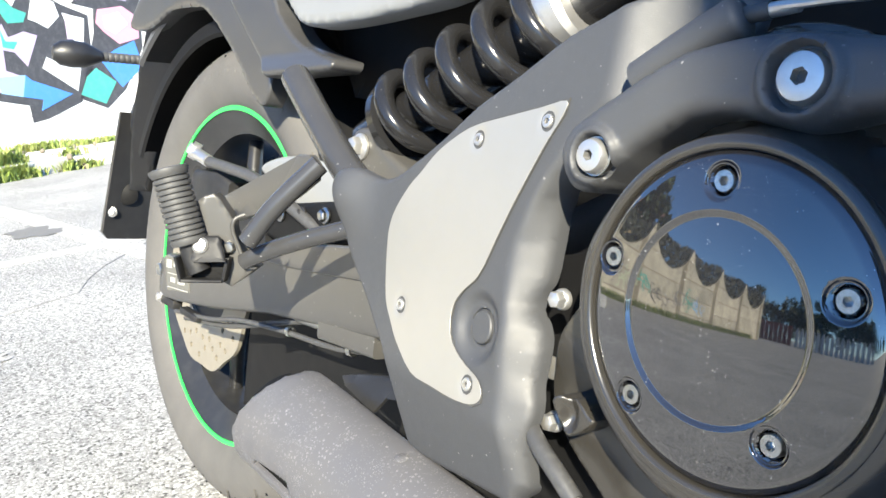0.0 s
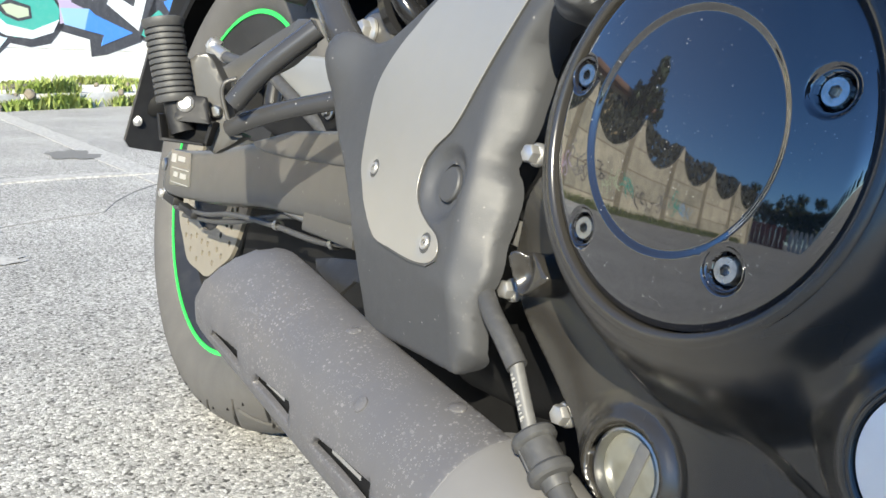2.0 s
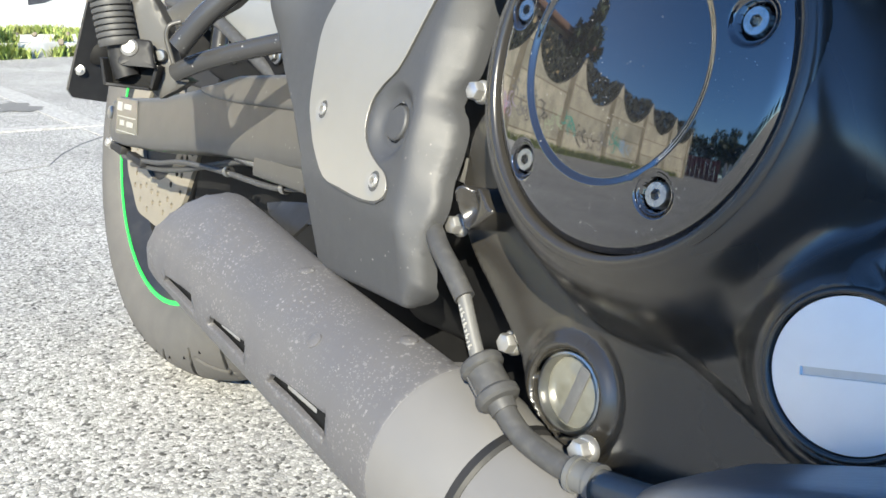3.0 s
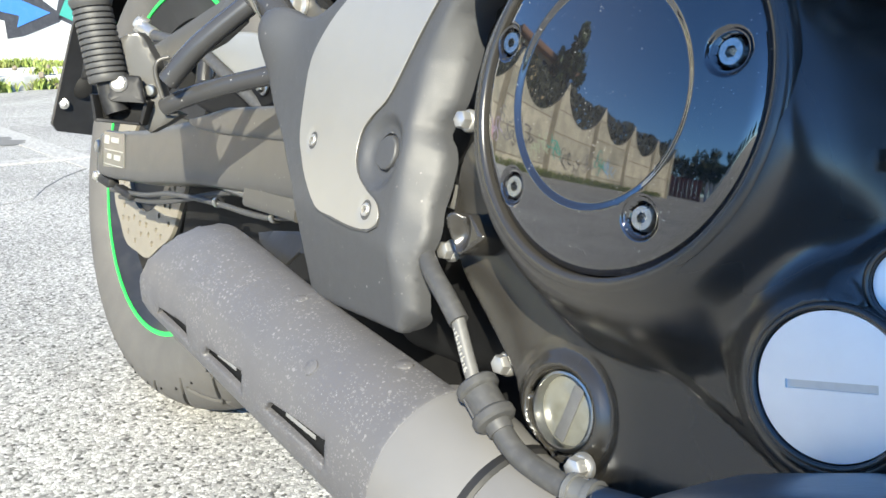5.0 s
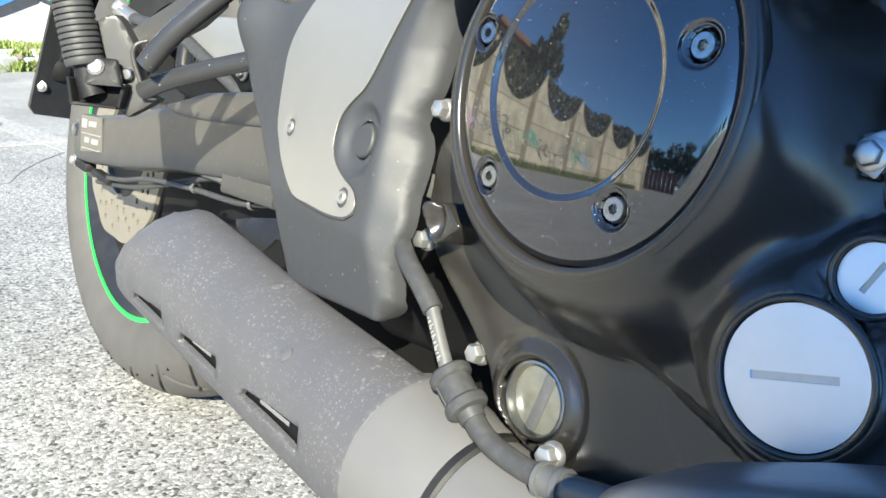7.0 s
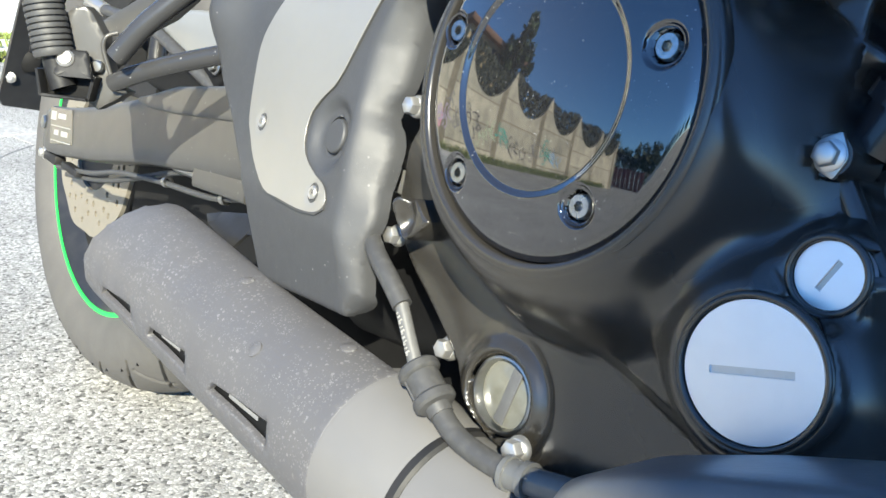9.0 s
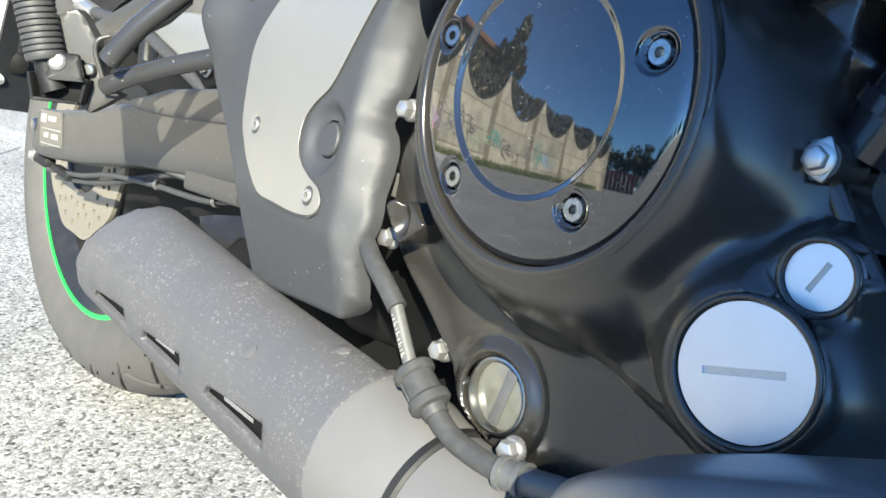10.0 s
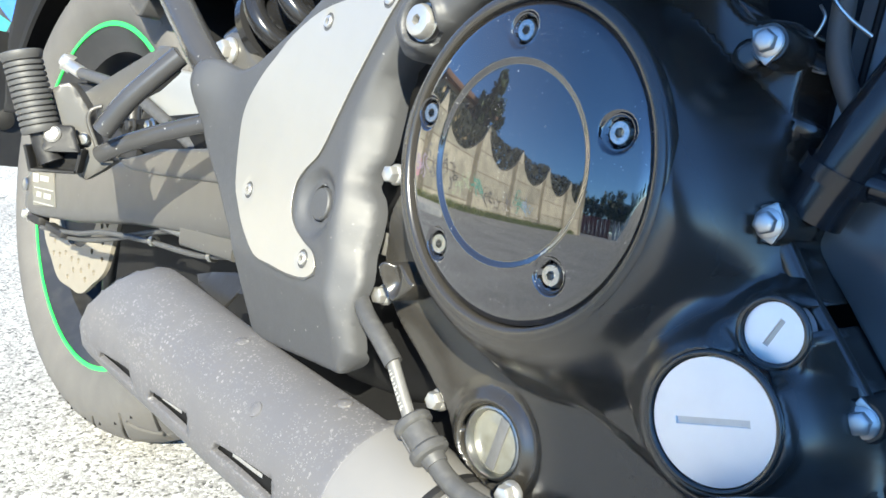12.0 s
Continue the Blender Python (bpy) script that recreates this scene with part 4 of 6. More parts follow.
# swingarm with axle nut, chain of decals
def box_beam(sections, corner=0.25, n=6):
    """A rounded beam through sections (x, y, z, half width, half height)."""
    rings = []
    for x, y, z, w, h in sections:
        ring = []
        for k in range(4 * n):
            a = 2 * math.pi * (k + 0.5) / (4 * n)
            c, s = math.cos(a), math.sin(a)
            e = 0.35
            ring.append((x, y + w * math.copysign(abs(c) ** e, c), z + h * math.copysign(abs(s) ** e, s)))
        rings.append(ring)
    return loft(rings)


part("left_arm", box_beam([(-0.03, 0.15, 0.314, 0.016, 0.026), (0.16, 0.15, 0.340, 0.018, 0.030), (0.45, 0.15, 0.397, 0.024, 0.036), (0.70, 0.15, 0.435, 0.028, 0.036)]), M_FRAME, bike)
arm = part("swingarm", box_beam([(0.006, -0.150, 0.317, 0.009, 0.016), (0.011, -0.149, 0.3175, 0.014, 0.0235), (0.026, -0.148, 0.3195, 0.0165, 0.028), (0.06, -0.147, 0.323, 0.017, 0.0285), (0.16, -0.146, 0.340, 0.018, 0.0300), (0.30, -0.147, 0.372, 0.020, 0.0335), (0.45, -0.150, 0.397, 0.024, 0.036), (0.60, -0.155, 0.42, 0.028, 0.038), (0.70, -0.155, 0.435, 0.028, 0.036)]), M_FRAME, bike, "dusty satin black box-section swingarm", 50)
part("pressed_recess", box_beam([(0.275, -0.1655, 0.396, 0.003, 0.002), (0.30, -0.166, 0.398, 0.004, 0.006), (0.36, -0.168, 0.409, 0.005, 0.012), (0.47, -0.172, 0.424, 0.006, 0.014), (0.60, -0.18, 0.446, 0.006, 0.014)]), M_FRAME, arm)
part("axle_nut", hex_bolt((0.012, -0.1600, 0.325), 0.0085, 0.006, OUT, 12), M_STEEL, arm, "zinc axle nut")
M_LABEL = material("glossy_grey_sticker", (0.115, 0.112, 0.098), 0.22, spots=((60, 0.3, (0.09, 0.088, 0.078), 0.4, 0.65),))
part("sticker", relief([(0.030, 0.346), (0.098, 0.3535), (0.112, 0.317), (0.044, 0.3055)], lambda x, z: -0.1651 + 0 * x, 0.02, 0.001, 0.0), M_LABEL, arm, "grey sticker with worn white print")
for x, z, w, h in ((0.045, 0.3385, 0.016, 0.010), (0.072, 0.3420, 0.024, 0.006), (0.072, 0.3300, 0.060, 0.0011), (0.060, 0.3215, 0.014, 0.006), (0.086, 0.3240, 0.020, 0.006), (0.076, 0.3135, 0.062, 0.0010)):
    part("printed_mark", block((w, 0.0006, h), (x, -0.1654, z), 0, Matrix.Rotation(radians(-6), 4, "Y")), M_WHITE, arm, "worn white printed marks")
part("chain_adjuster", block((0.045, 0.014, 0.012), (0.02, -0.150, 0.285), 0.003), M_DARK, arm)
part("adjuster_bolt", hex_bolt((0.0, -0.155, 0.286), 0.0055, 0.006), M_ZINC, arm)
part("cable_clip", block((0.05, 0.012, 0.008), (0.10, -0.155, 0.288), 0.002), M_DARK, arm)
part("under_bracket", box_beam([(0.41, -0.160, 0.358, 0.010, 0.014), (0.50, -0.162, 0.366, 0.010, 0.014)]), M_FRAME, arm)
part("cable", tube([(0.05, -0.155, 0.280), (0.16, -0.158, 0.298), (0.235, -0.16, 0.316), (0.332, -0.16, 0.330), (0.413, -0.16, 0.338), (0.457, -0.16, 0.346), (0.53, -0.16, 0.366)], 0.0027, 10), M_HOSE, bike, "grey cable clipped below the swingarm")
part("cable", tube([(0.07, -0.150, 0.276), (0.20, -0.152, 0.300), (0.36, -0.155, 0.346), (0.42, -0.155, 0.35)], 0.003, 8), M_RUBBER, bike)
for x, z in ((0.345, 0.333), (0.452, 0.345)):
    part("cable_clamp", ring_of([(0.0036, -0.003), (0.0050, -0.003), (0.0050, 0.003), (0.0036, 0.003)], (x, -0.16, z), (1, 0, 0.2), 16), M_STEEL, bike)
part("rod", tube([(0.355, -0.158, 0.350), (0.405, -0.158, 0.353)], 0.005, 12), M_STEEL, bike, "bright steel link rod")

# rear brake caliper with hose
caliper = part("brake_caliper", box_beam([(0.0, -0.112, 0.425, 0.012, 0.010), (0.02, -0.112, 0.428, 0.022, 0.026), (0.09, -0.112, 0.432, 0.022, 0.028), (0.11, -0.112, 0.432, 0.014, 0.016)]), M_DARK, bike, "black rear brake caliper", 50)
part("banjo_bolt", hex_bolt((0.0293, -0.1376, 0.4765), 0.0075, 0.008, (-0.4, -0.8, 0.4), 10), M_ZINC, caliper, "zinc banjo bolt")
part("banjo", lathe([(0.011, -0.006), (0.011, 0.004), (0.006, 0.005)], (0.0293, -0.1376, 0.4765), (-0.4, -0.8, 0.4), 20), M_ZINC, caliper)
part("hose_end", tube([(0.036, -0.1376, 0.474), (0.078, -0.138, 0.468)], 0.0075, 14), M_ZINC, caliper, "crimped steel hose end")
part("brake_hose", tube([(0.075, -0.138, 0.468), (0.14, -0.138, 0.466), (0.205, -0.138, 0.462), (0.26, -0.135, 0.448), (0.33, -0.12, 0.42)], 0.0065, 12), M_HOSE, caliper, "black rubber brake hose")
part("bracket", box_beam([(0.02, -0.115, 0.40, 0.006, 0.02), (0.14, -0.115, 0.40, 0.006, 0.016), (0.20, -0.115, 0.395, 0.005, 0.008)]), M_DARK, caliper)

# chain guard and inner fender behind the tubes
part("linkage", box_beam([(0.16, -0.10, 0.415, 0.02, 0.012), (0.24, -0.10, 0.42, 0.025, 0.022), (0.36, -0.10, 0.44, 0.025, 0.022), (0.46, -0.12, 0.46, 0.02, 0.02)]), M_DULL, bike, "dark brake linkage above the swingarm")
for k in range(6):
    part("linkage_bolt", hex_bolt((0.20 + 0.045 * k, -0.128, 0.425 + 0.006 * k), 0.006, 0.006, OUT, 11 * k), M_STEEL if k % 2 else M_DARK, bike)
part("inner_guard", relief(loop_of([(0.140, 0.468), (0.180, 0.486), (0.243, 0.492), (0.290, 0.485), (0.31, 0.46), (0.30, 0.437), (0.25, 0.432), (0.20, 0.446)], 5), lambda x, z: -0.098 - 0.006 * np.sin(12 * x), 0.02, 0.02, 0.006), M_SEAT, bike, "smooth pale grey plastic hugger beside the tyre")

# muffler
MUF0, MUFX = Vector((0.5, -0.2263, 0.2982)), Vector((1, -0.0193, -0.0197)).normalized()
MUFY = (Vector((0, -1, 0)) - MUFX * MUFX.dot(Vector((0, -1, 0)))).normalized()
MUFZ = MUFX.cross(MUFY) * -1
MUF_R = 0.0440
M_MUFFLER2 = material("silencer_paint", (0.10, 0.094, 0.09), 0.5, spots=((40, 0.4, (0.06, 0.057, 0.055), 0.4, 0.65),), bump=0.15, bump_size=700, bump_far=0.0003)


def on_muffler(x, degrees, r):
    a = radians(degrees)
    return MUF0 + MUFX * (x - 0.5) + MUFY * (r * math.cos(a)) + MUFZ * (r * math.sin(a))


def shield_mesh():
    """The heat shield: a rolled sheet with three long slots, unrolled as (length, arc)."""
    k = radians(1) * MUF_R
    lo_, hi_ = -62 * k, 88 * k
    outline = [(0.455 + t * 0.322, lo_) for t in np.linspace(0.0, 1, 110)] + [(0.777, lo_ + t * (hi_ - lo_)) for t in np.linspace(0.04, 1, 30)]
    outline += [(0.777 - t * 0.275, hi_ + 10 * k * t) for t in np.linspace(0.01, 1, 100)] + [(0.4965, 94 * k), (0.494, 86 * k), (0.490, 70 * k), (0.484, 52 * k), (0.477, 36 * k), (0.470, 18 * k), (0.465, 0), (0.459, -30 * k)]
    holes = []
    for x0, x1 in ((0.497, 0.556), (0.583, 0.640), (0.672, 0.736)):
        a = -26 + (x0 - 0.5) * 62
        sl = []
        for t in np.linspace(0, 1, 12):
            sl.append((x0 + t * (x1 - x0), (a + 1.6 * math.sin(t * 3.1)) * k))
        for t in np.linspace(1, 0, 12):
            sl.append((x0 + t * (x1 - x0), (a + 7 + 11 * t ** 0.6 - 6 * (t < 0.05)) * k))
        holes.append(sl)
    bm = relief(outline, lambda x, z: 0 * x, 0.006, 0.003, 0.0012, holes)
    for v in bm.verts:
        turn_ = math.degrees(v.co.z / MUF_R)
        swell = 0.0055 * float(step(0.68, 0.50, v.co.x)) * float(step(25, 88, turn_))
        v.co = on_muffler(v.co.x, turn_, MUF_R + swell - v.co.y)
    return bm


def muffler_turned(profile, n=64):
    return loft([[on_muffler(x, 360 * k / n, r) for k in range(n)] for x, r in profile])


muffler = part("muffler", muffler_turned([(0.520, 0.024), (0.525, 0.030), (0.535, 0.0335), (0.76, 0.0340), (0.80, 0.0365)]), M_MUFFLER2, bike, "grey exhaust silencer body")
part("heat_shield", shield_mesh(), M_MUFFLER, muffler, "dusty dark grey heat shield with three slots and dried water spots", 65)
part("front_cone", muffler_turned([(0.768, 0.0430), (0.776, 0.0438), (0.779, 0.0436), (0.822, 0.0392), (0.824, 0.0385), (0.824, 0.036)]), M_CONE, muffler, "pale grey tapered cone before the joint", 30)
part("joint_ring", muffler_turned([(0.822, 0.0378), (0.8235, 0.0392), (0.8275, 0.0392), (0.8290, 0.0378)]), M_DARK, muffler)
part("collector_pipe", muffler_turned([(0.826, 0.0372), (0.84, 0.0382), (0.90, 0.0378), (0.99, 0.037), (1.03, 0.036)]), M_CONE, muffler, "grey collector pipe below the engine", 30)
for x, a in ((0.64, 73), (0.742, 78), (0.70, 35)):
    part("shield_rivet", lathe([(0.0048, -0.001), (0.0045, 0.0007), (0.003, 0.0013), (0.0, 0.0015)], on_muffler(x, a, MUF_R), MUFY * math.cos(radians(a)) + MUFZ * math.sin(radians(a)), 16), M_MUFFLER, muffler)
lip_ = lambda a: min(0.470, 0.003 + float(np.interp(a, (-62, -30, 0, 18), (0.455, 0.459, 0.465, 0.470))))
# Added black sheet under the shield: its colour gives the slots their inner shade.
part("slot_shade_sheet", loft([[on_muffler(lip_(a) + (0.77 - lip_(a)) * k / 10, a, 0.0390) for a in range(-120, 92, 4)] for k in range(11)], closed=False, caps=(False, False)), M_DULL, muffler)
for x0, x1, a0 in ((0.598, 0.626, -15), (0.690, 0.722, -10)):
    part("inner_seam", loft([[on_muffler(x0 + (x1 - x0) * k / 6, a0 + 3 * k / 6 + q, 0.0398) for q in (0, 1.2, 2.4, 3.6)] for k in range(7)], closed=False, caps=(False, False)), M_ZINC, muffler)
part("sump", box_beam([(0.50, 0.0, 0.315, 0.12, 0.03), (0.53, 0.0, 0.30, 0.16, 0.045), (0.70, 0.0, 0.30, 0.165, 0.055), (0.86, 0.0, 0.305, 0.165, 0.05), (1.05, 0.0, 0.32, 0.165, 0.05), (1.10, 0.0, 0.34, 0.13, 0.03)]), M_DULL, bike, "sooty black oil sump")
part("inner_bracket", relief([(0.508, 0.345), (0.525, 0.351), (0.561, 0.360), (0.585, 0.362), (0.585, 0.350), (0.566, 0.346), (0.56, 0.334), (0.517, 0.340)], lambda x, z: -0.197 - 0.5 * (0.36 - z), 0.01, 0.003, 0.0006), M_BLACK, bike, "dark metal strip bracket above the silencer")
part("lower_guard", relief([(0.132, 0.18), (0.132, 0.33), (0.45, 0.385), (0.52, 0.33), (0.45, 0.20)], lambda x, z: -0.096 + 0 * x, 0.03, 0.006, 0.002), M_DULL, bike, "black plastic guard behind the silencer")

# sub-frame tubes, passenger peg
frame_ = part("subframe", tube([(0.398, -0.206, 0.566), (0.46, -0.212, 0.528), (0.51, -0.214, 0.497), (0.545, -0.203, 0.474)], 0.0122, 20), M_TUBE, bike, "satin black steel tubes")
part("strut_tube", tube([(0.462, -0.268, 0.440), (0.476, -0.256, 0.468), (0.494, -0.232, 0.503)], 0.0076, 18), M_TUBE, frame_)
part("strut_tube", tube([(0.436, -0.257, 0.420), (0.455, -0.249, 0.431), (0.48, -0.238, 0.443), (0.5105, -0.2235, 0.4560), (0.56, -0.205, 0.474)], 0.0068, 18), M_TUBE, frame_)
part("gusset", relief([(0.352, 0.4555), (0.359, 0.4610), (0.470, 0.5075), (0.484, 0.5085), (0.494, 0.5020), (0.493, 0.4910), (0.468, 0.4750), (0.420, 0.4560), (0.385, 0.4440)], lambda x, z: -0.2385 + 0.06 * (x - 0.45), 0.02, 0.005, 0.0015), M_FRAME, frame_)
# The folded footpeg: x to the front and outward, y away from the viewer's side, z up, from its pivot bolt.
PEG_X, PEG_OUT = Vector((0.65, 0.76, 0.0)).normalized(), Vector((0.76, -0.65, 0.0)).normalized()
PEG = Matrix.Translation((0.4236, -0.2868, 0.4304)) @ Matrix((PEG_X, -PEG_OUT, (0, 0, 1))).transposed().to_4x4() @ Matrix.Rotation(radians(-8), 4, "Y") @ Matrix.Scale(0.87, 4)
bracket = part("peg_bracket", relief([(-0.0060, 0.0370), (0.0020, 0.0425), (0.0097, 0.0440), (0.0140, 0.0400), (0.0250, 0.0205), (0.0254, 0.0097), (0.0300, -0.0052), (0.0350, -0.0187), (0.0456, -0.0232), (0.0330, -0.0320), (0.0194, -0.0400), (0.0140, -0.0366), (0.0060, -0.0250), (-0.0040, 0.0000)], lambda x, z: 0.0105 + 0.12 * x, 0.005, 0.016, 0.0016, place=PEG), M_FRAME, frame_, "dusty black pressed footpeg bracket")
part("bracket_bead", tube([PEG @ Vector(p) for p in ((0.0366, 0.012, 0.0247), (0.0300, 0.011, 0.0225), (0.0262, 0.010, 0.0185), (0.0254, 0.010, 0.0097), (0.0300, 0.010, -0.0052), (0.0345, 0.010, -0.0180), (0.0390, 0.010, -0.0220), (0.0445, 0.011, -0.0222))], 0.0017, 10), M_FRAME, frame_)
M_CLEVIS = material("worn_black_steel", (0.016, 0.016, 0.017), 0.5, spec=0.3, spots=((90, 0.5, (0.045, 0.044, 0.042), 0.55, 0.7),), bump=0.1, bump_size=400)
peg = part("passenger_footpeg", relief([(-0.0150, 0.0062), (-0.0130, 0.0082), (0.0140, 0.0076), (0.0160, 0.0060), (0.0224, -0.0142), (-0.0055, -0.0142), (-0.0085, -0.0120)], lambda x, z: -0.0035 + 0.35 * z, 0.005, 0.0035, 0.0012, place=PEG), M_CLEVIS, bike, "folded passenger footpeg with ribbed black rubber")
part("clevis_back", relief([(-0.0215, -0.0100), (-0.0190, -0.0295), (0.0165, -0.0310), (0.0220, -0.0120)], lambda x, z: 0.0075 + 0 * x, 0.01, 0.002, 0.0005, place=PEG), M_DULL, peg)
part("clevis_floor", relief([(-0.0205, -0.0292), (0.0170, -0.0308), (0.0178, -0.0332), (-0.0195, -0.0320)], lambda x, z: -0.0065 + 0 * x, 0.01, 0.018, 0.0008, place=PEG), M_CLEVIS, peg)
part("clevis_wall", relief([(-0.0240, -0.0095), (-0.0214, -0.0100), (-0.0182, -0.0305), (-0.0208, -0.0318)], lambda x, z: -0.0065 + 0 * x, 0.01, 0.018, 0.0008, place=PEG), M_CLEVIS, peg)
part("clevis_wall", relief([(0.0205, -0.0120), (0.0232, -0.0130), (0.0178, -0.0325), (0.0155, -0.0315)], lambda x, z: -0.0020 + 0 * x, 0.01, 0.014, 0.0008, place=PEG), M_CLEVIS, peg)
part("peg_shank", tube([PEG @ Vector(p) for p in ((-0.0120, 0.0035, 0.006), (-0.0095, 0.0035, -0.010), (-0.0045, 0.0035, -0.0240))], 0.0088, 20), M_CLEVIS, peg)
part("pivot_bolt", lathe([(0.0063, -0.004), (0.0063, 0.0015), (0.0045, 0.0035), (0, 0.0042)], PEG @ Vector((0, -0.0035, 0)), PEG_OUT + Vector((0, 0, 0.35)), 20), M_ZINC, peg, "domed zinc pivot bolt")
part("bracket_bolt", lathe([(0.0045, -0.003), (0.0045, 0.002), (0.0035, 0.003), (0, 0.003)], PEG @ Vector((0.0205, 0.0105, -0.004)), PEG_OUT, 16), M_STEEL, peg)


def ribbed(p0, p1, r, ribs):
    """A rubber sleeve with narrow grooves between flat ribs and a flange at its far end."""
    prof = [(0.0, 0.0), (r * 0.97, 0.0), (r, 0.015)]
    for k in range(ribs):
        a, w = 0.03 + 0.85 * k / ribs, 0.85 / ribs
        prof += [(r * 1.02, a + 0.08 * w), (r * 1.035, a + 0.40 * w), (r * 1.02, a + 0.74 * w), (r * 0.90, a + 0.80 * w), (r * 0.90, a + 0.96 * w)]
    prof += [(r * 1.02, 0.885), (r * 1.06, 0.91), (r * 1.14, 0.955), (r * 1.10, 0.99), (r * 0.95, 1.0), (0.0, 1.0)]
    way = Vector(p1) - Vector(p0)
    return lathe([(a, b * way.length) for a, b in prof], p0, way, 32)


part("peg_rubber", ribbed(PEG @ Vector((-0.0115, 0.003, 0.0010)), PEG @ Vector((-0.0265, 0.003, 0.0680)), 0.0134, 12), M_RUBBER, peg, "black ribbed rubber sleeve", 50)

# shock absorber
S0, S1 = Vector((0.405, -0.13, 0.520)), Vector((0.70, -0.13, 0.660))
shock = part("shock_absorber", tube([S0, S1], 0.020, 20), M_SPRING, bike, "offset rear shock with black coil spring")
axis = (S1 - S0).normalized()
u_ = axis.cross(Vector((0, 1, 0))).normalized()
v_ = axis.cross(u_)
turns = 5.0
coil = []
for k in range(int(turns * 40) + 1):
    a = 2 * math.pi * k / 40
    coil.append(S0 + axis * (0.060 + 0.0405 * k / 40) + (u_ * math.cos(a) + v_ * math.sin(a)) * 0.0325)
part("coil_spring", tube(coil, 0.0084, 20, 1), M_SPRING, shock, "glossy black coil spring", 70)
part("spring_seat", lathe([(0.0, 0.0), (0.036, 0.0), (0.036, 0.008), (0.022, 0.012)], S0 + axis * 0.046, axis, 32), M_SPRING, shock)
part("adjuster_collar", lathe([(0.03, 0.0), (0.034, 0.004), (0.034, 0.03), (0.03, 0.034)], S0 + axis * 0.225, axis, 32), M_ZINC, shock, "bright adjuster collar")
lug = part("shock_mount", relief(loop_of([(0.405, 0.514), (0.410, 0.524), (0.420, 0.531), (0.450, 0.531), (0.462, 0.516), (0.492, 0.503), (0.53, 0.48), (0.48, 0.465), (0.440, 0.482), (0.418, 0.496)], 4), lambda x, z: -0.1545 + 0 * x, 0.01, 0.03, 0.005), M_FRAME, bike)
part("mount_bolt", hex_bolt((0.4277, -0.1560, 0.5152), 0.0085, 0.010, OUT, 20), M_ZINC, lug, "zinc flange bolt")

# side cover over the frame pivot
PLANE = lambda x, z: -0.2087 - 0.1297 * x + 0.1147 * z
DIM = (0.7002, 0.4362)


RIDGE = ([0.345, 0.362, 0.380, 0.398, 0.411, 0.425, 0.4387, 0.452, 0.472, 0.486, 0.503, 0.520, 0.538, 0.56], [0.7385, 0.738, 0.737, 0.731, 0.728, 0.7255, 0.723, 0.719, 0.716, 0.716, 0.722, 0.730, 0.740, 0.76])
BRINK = ([0.345, 0.3554, 0.3662, 0.384, 0.393, 0.4078, 0.4203, 0.4324, 0.444, 0.4545, 0.4695, 0.489, 0.510, 0.522, 0.56], [0.740, 0.7418, 0.7485, 0.7457, 0.7455, 0.7462, 0.742, 0.7415, 0.738, 0.7303, 0.7325, 0.7322, 0.7335, 0.741, 0.781])


def cover_face(x, z):
    """The side cover: a flat field, a lower field leaning in, the plug's dish, and a flank that falls from a ridge to the front edge."""
    r = np.hypot(x - DIM[0], z - DIM[1])
    top, low = np.interp(z, *RIDGE), np.interp(z, *BRINK)
    t = (x - top) / (low - top)
    lean = 0.0022 * np.logaddexp(0, (0.393 - z) / 0.0022)
    y = PLANE(x, z) + 0.0010 + 0.42 * lean * (1 - 0.35 * step(-0.1, 0.6, t))
    t = 0.07 * np.logaddexp(0, np.clip(t, -2, 1.4) / 0.07)
    y = y + (0.011 + 0.003 * step(0.395, 0.425, z) + 0.002 * step(0.452, 0.475, z)) * t ** (1.0 + 0.35 * step(0.395, 0.425, z))
    y = y - 0.0018 * np.exp(-((x - 0.7245) / 0.007) ** 2 - ((z - 0.437) / 0.020) ** 2)
    y = y + 0.0046 * (1 - step(0.0125, 0.0212, r)) + 0.0022 * (step(0.0088, 0.0092, r) - step(0.0099, 0.0104, r))
    return y - 0.016 * np.exp(-((x - 0.522) / 0.026) ** 2 - ((z - 0.489) / 0.026) ** 2)


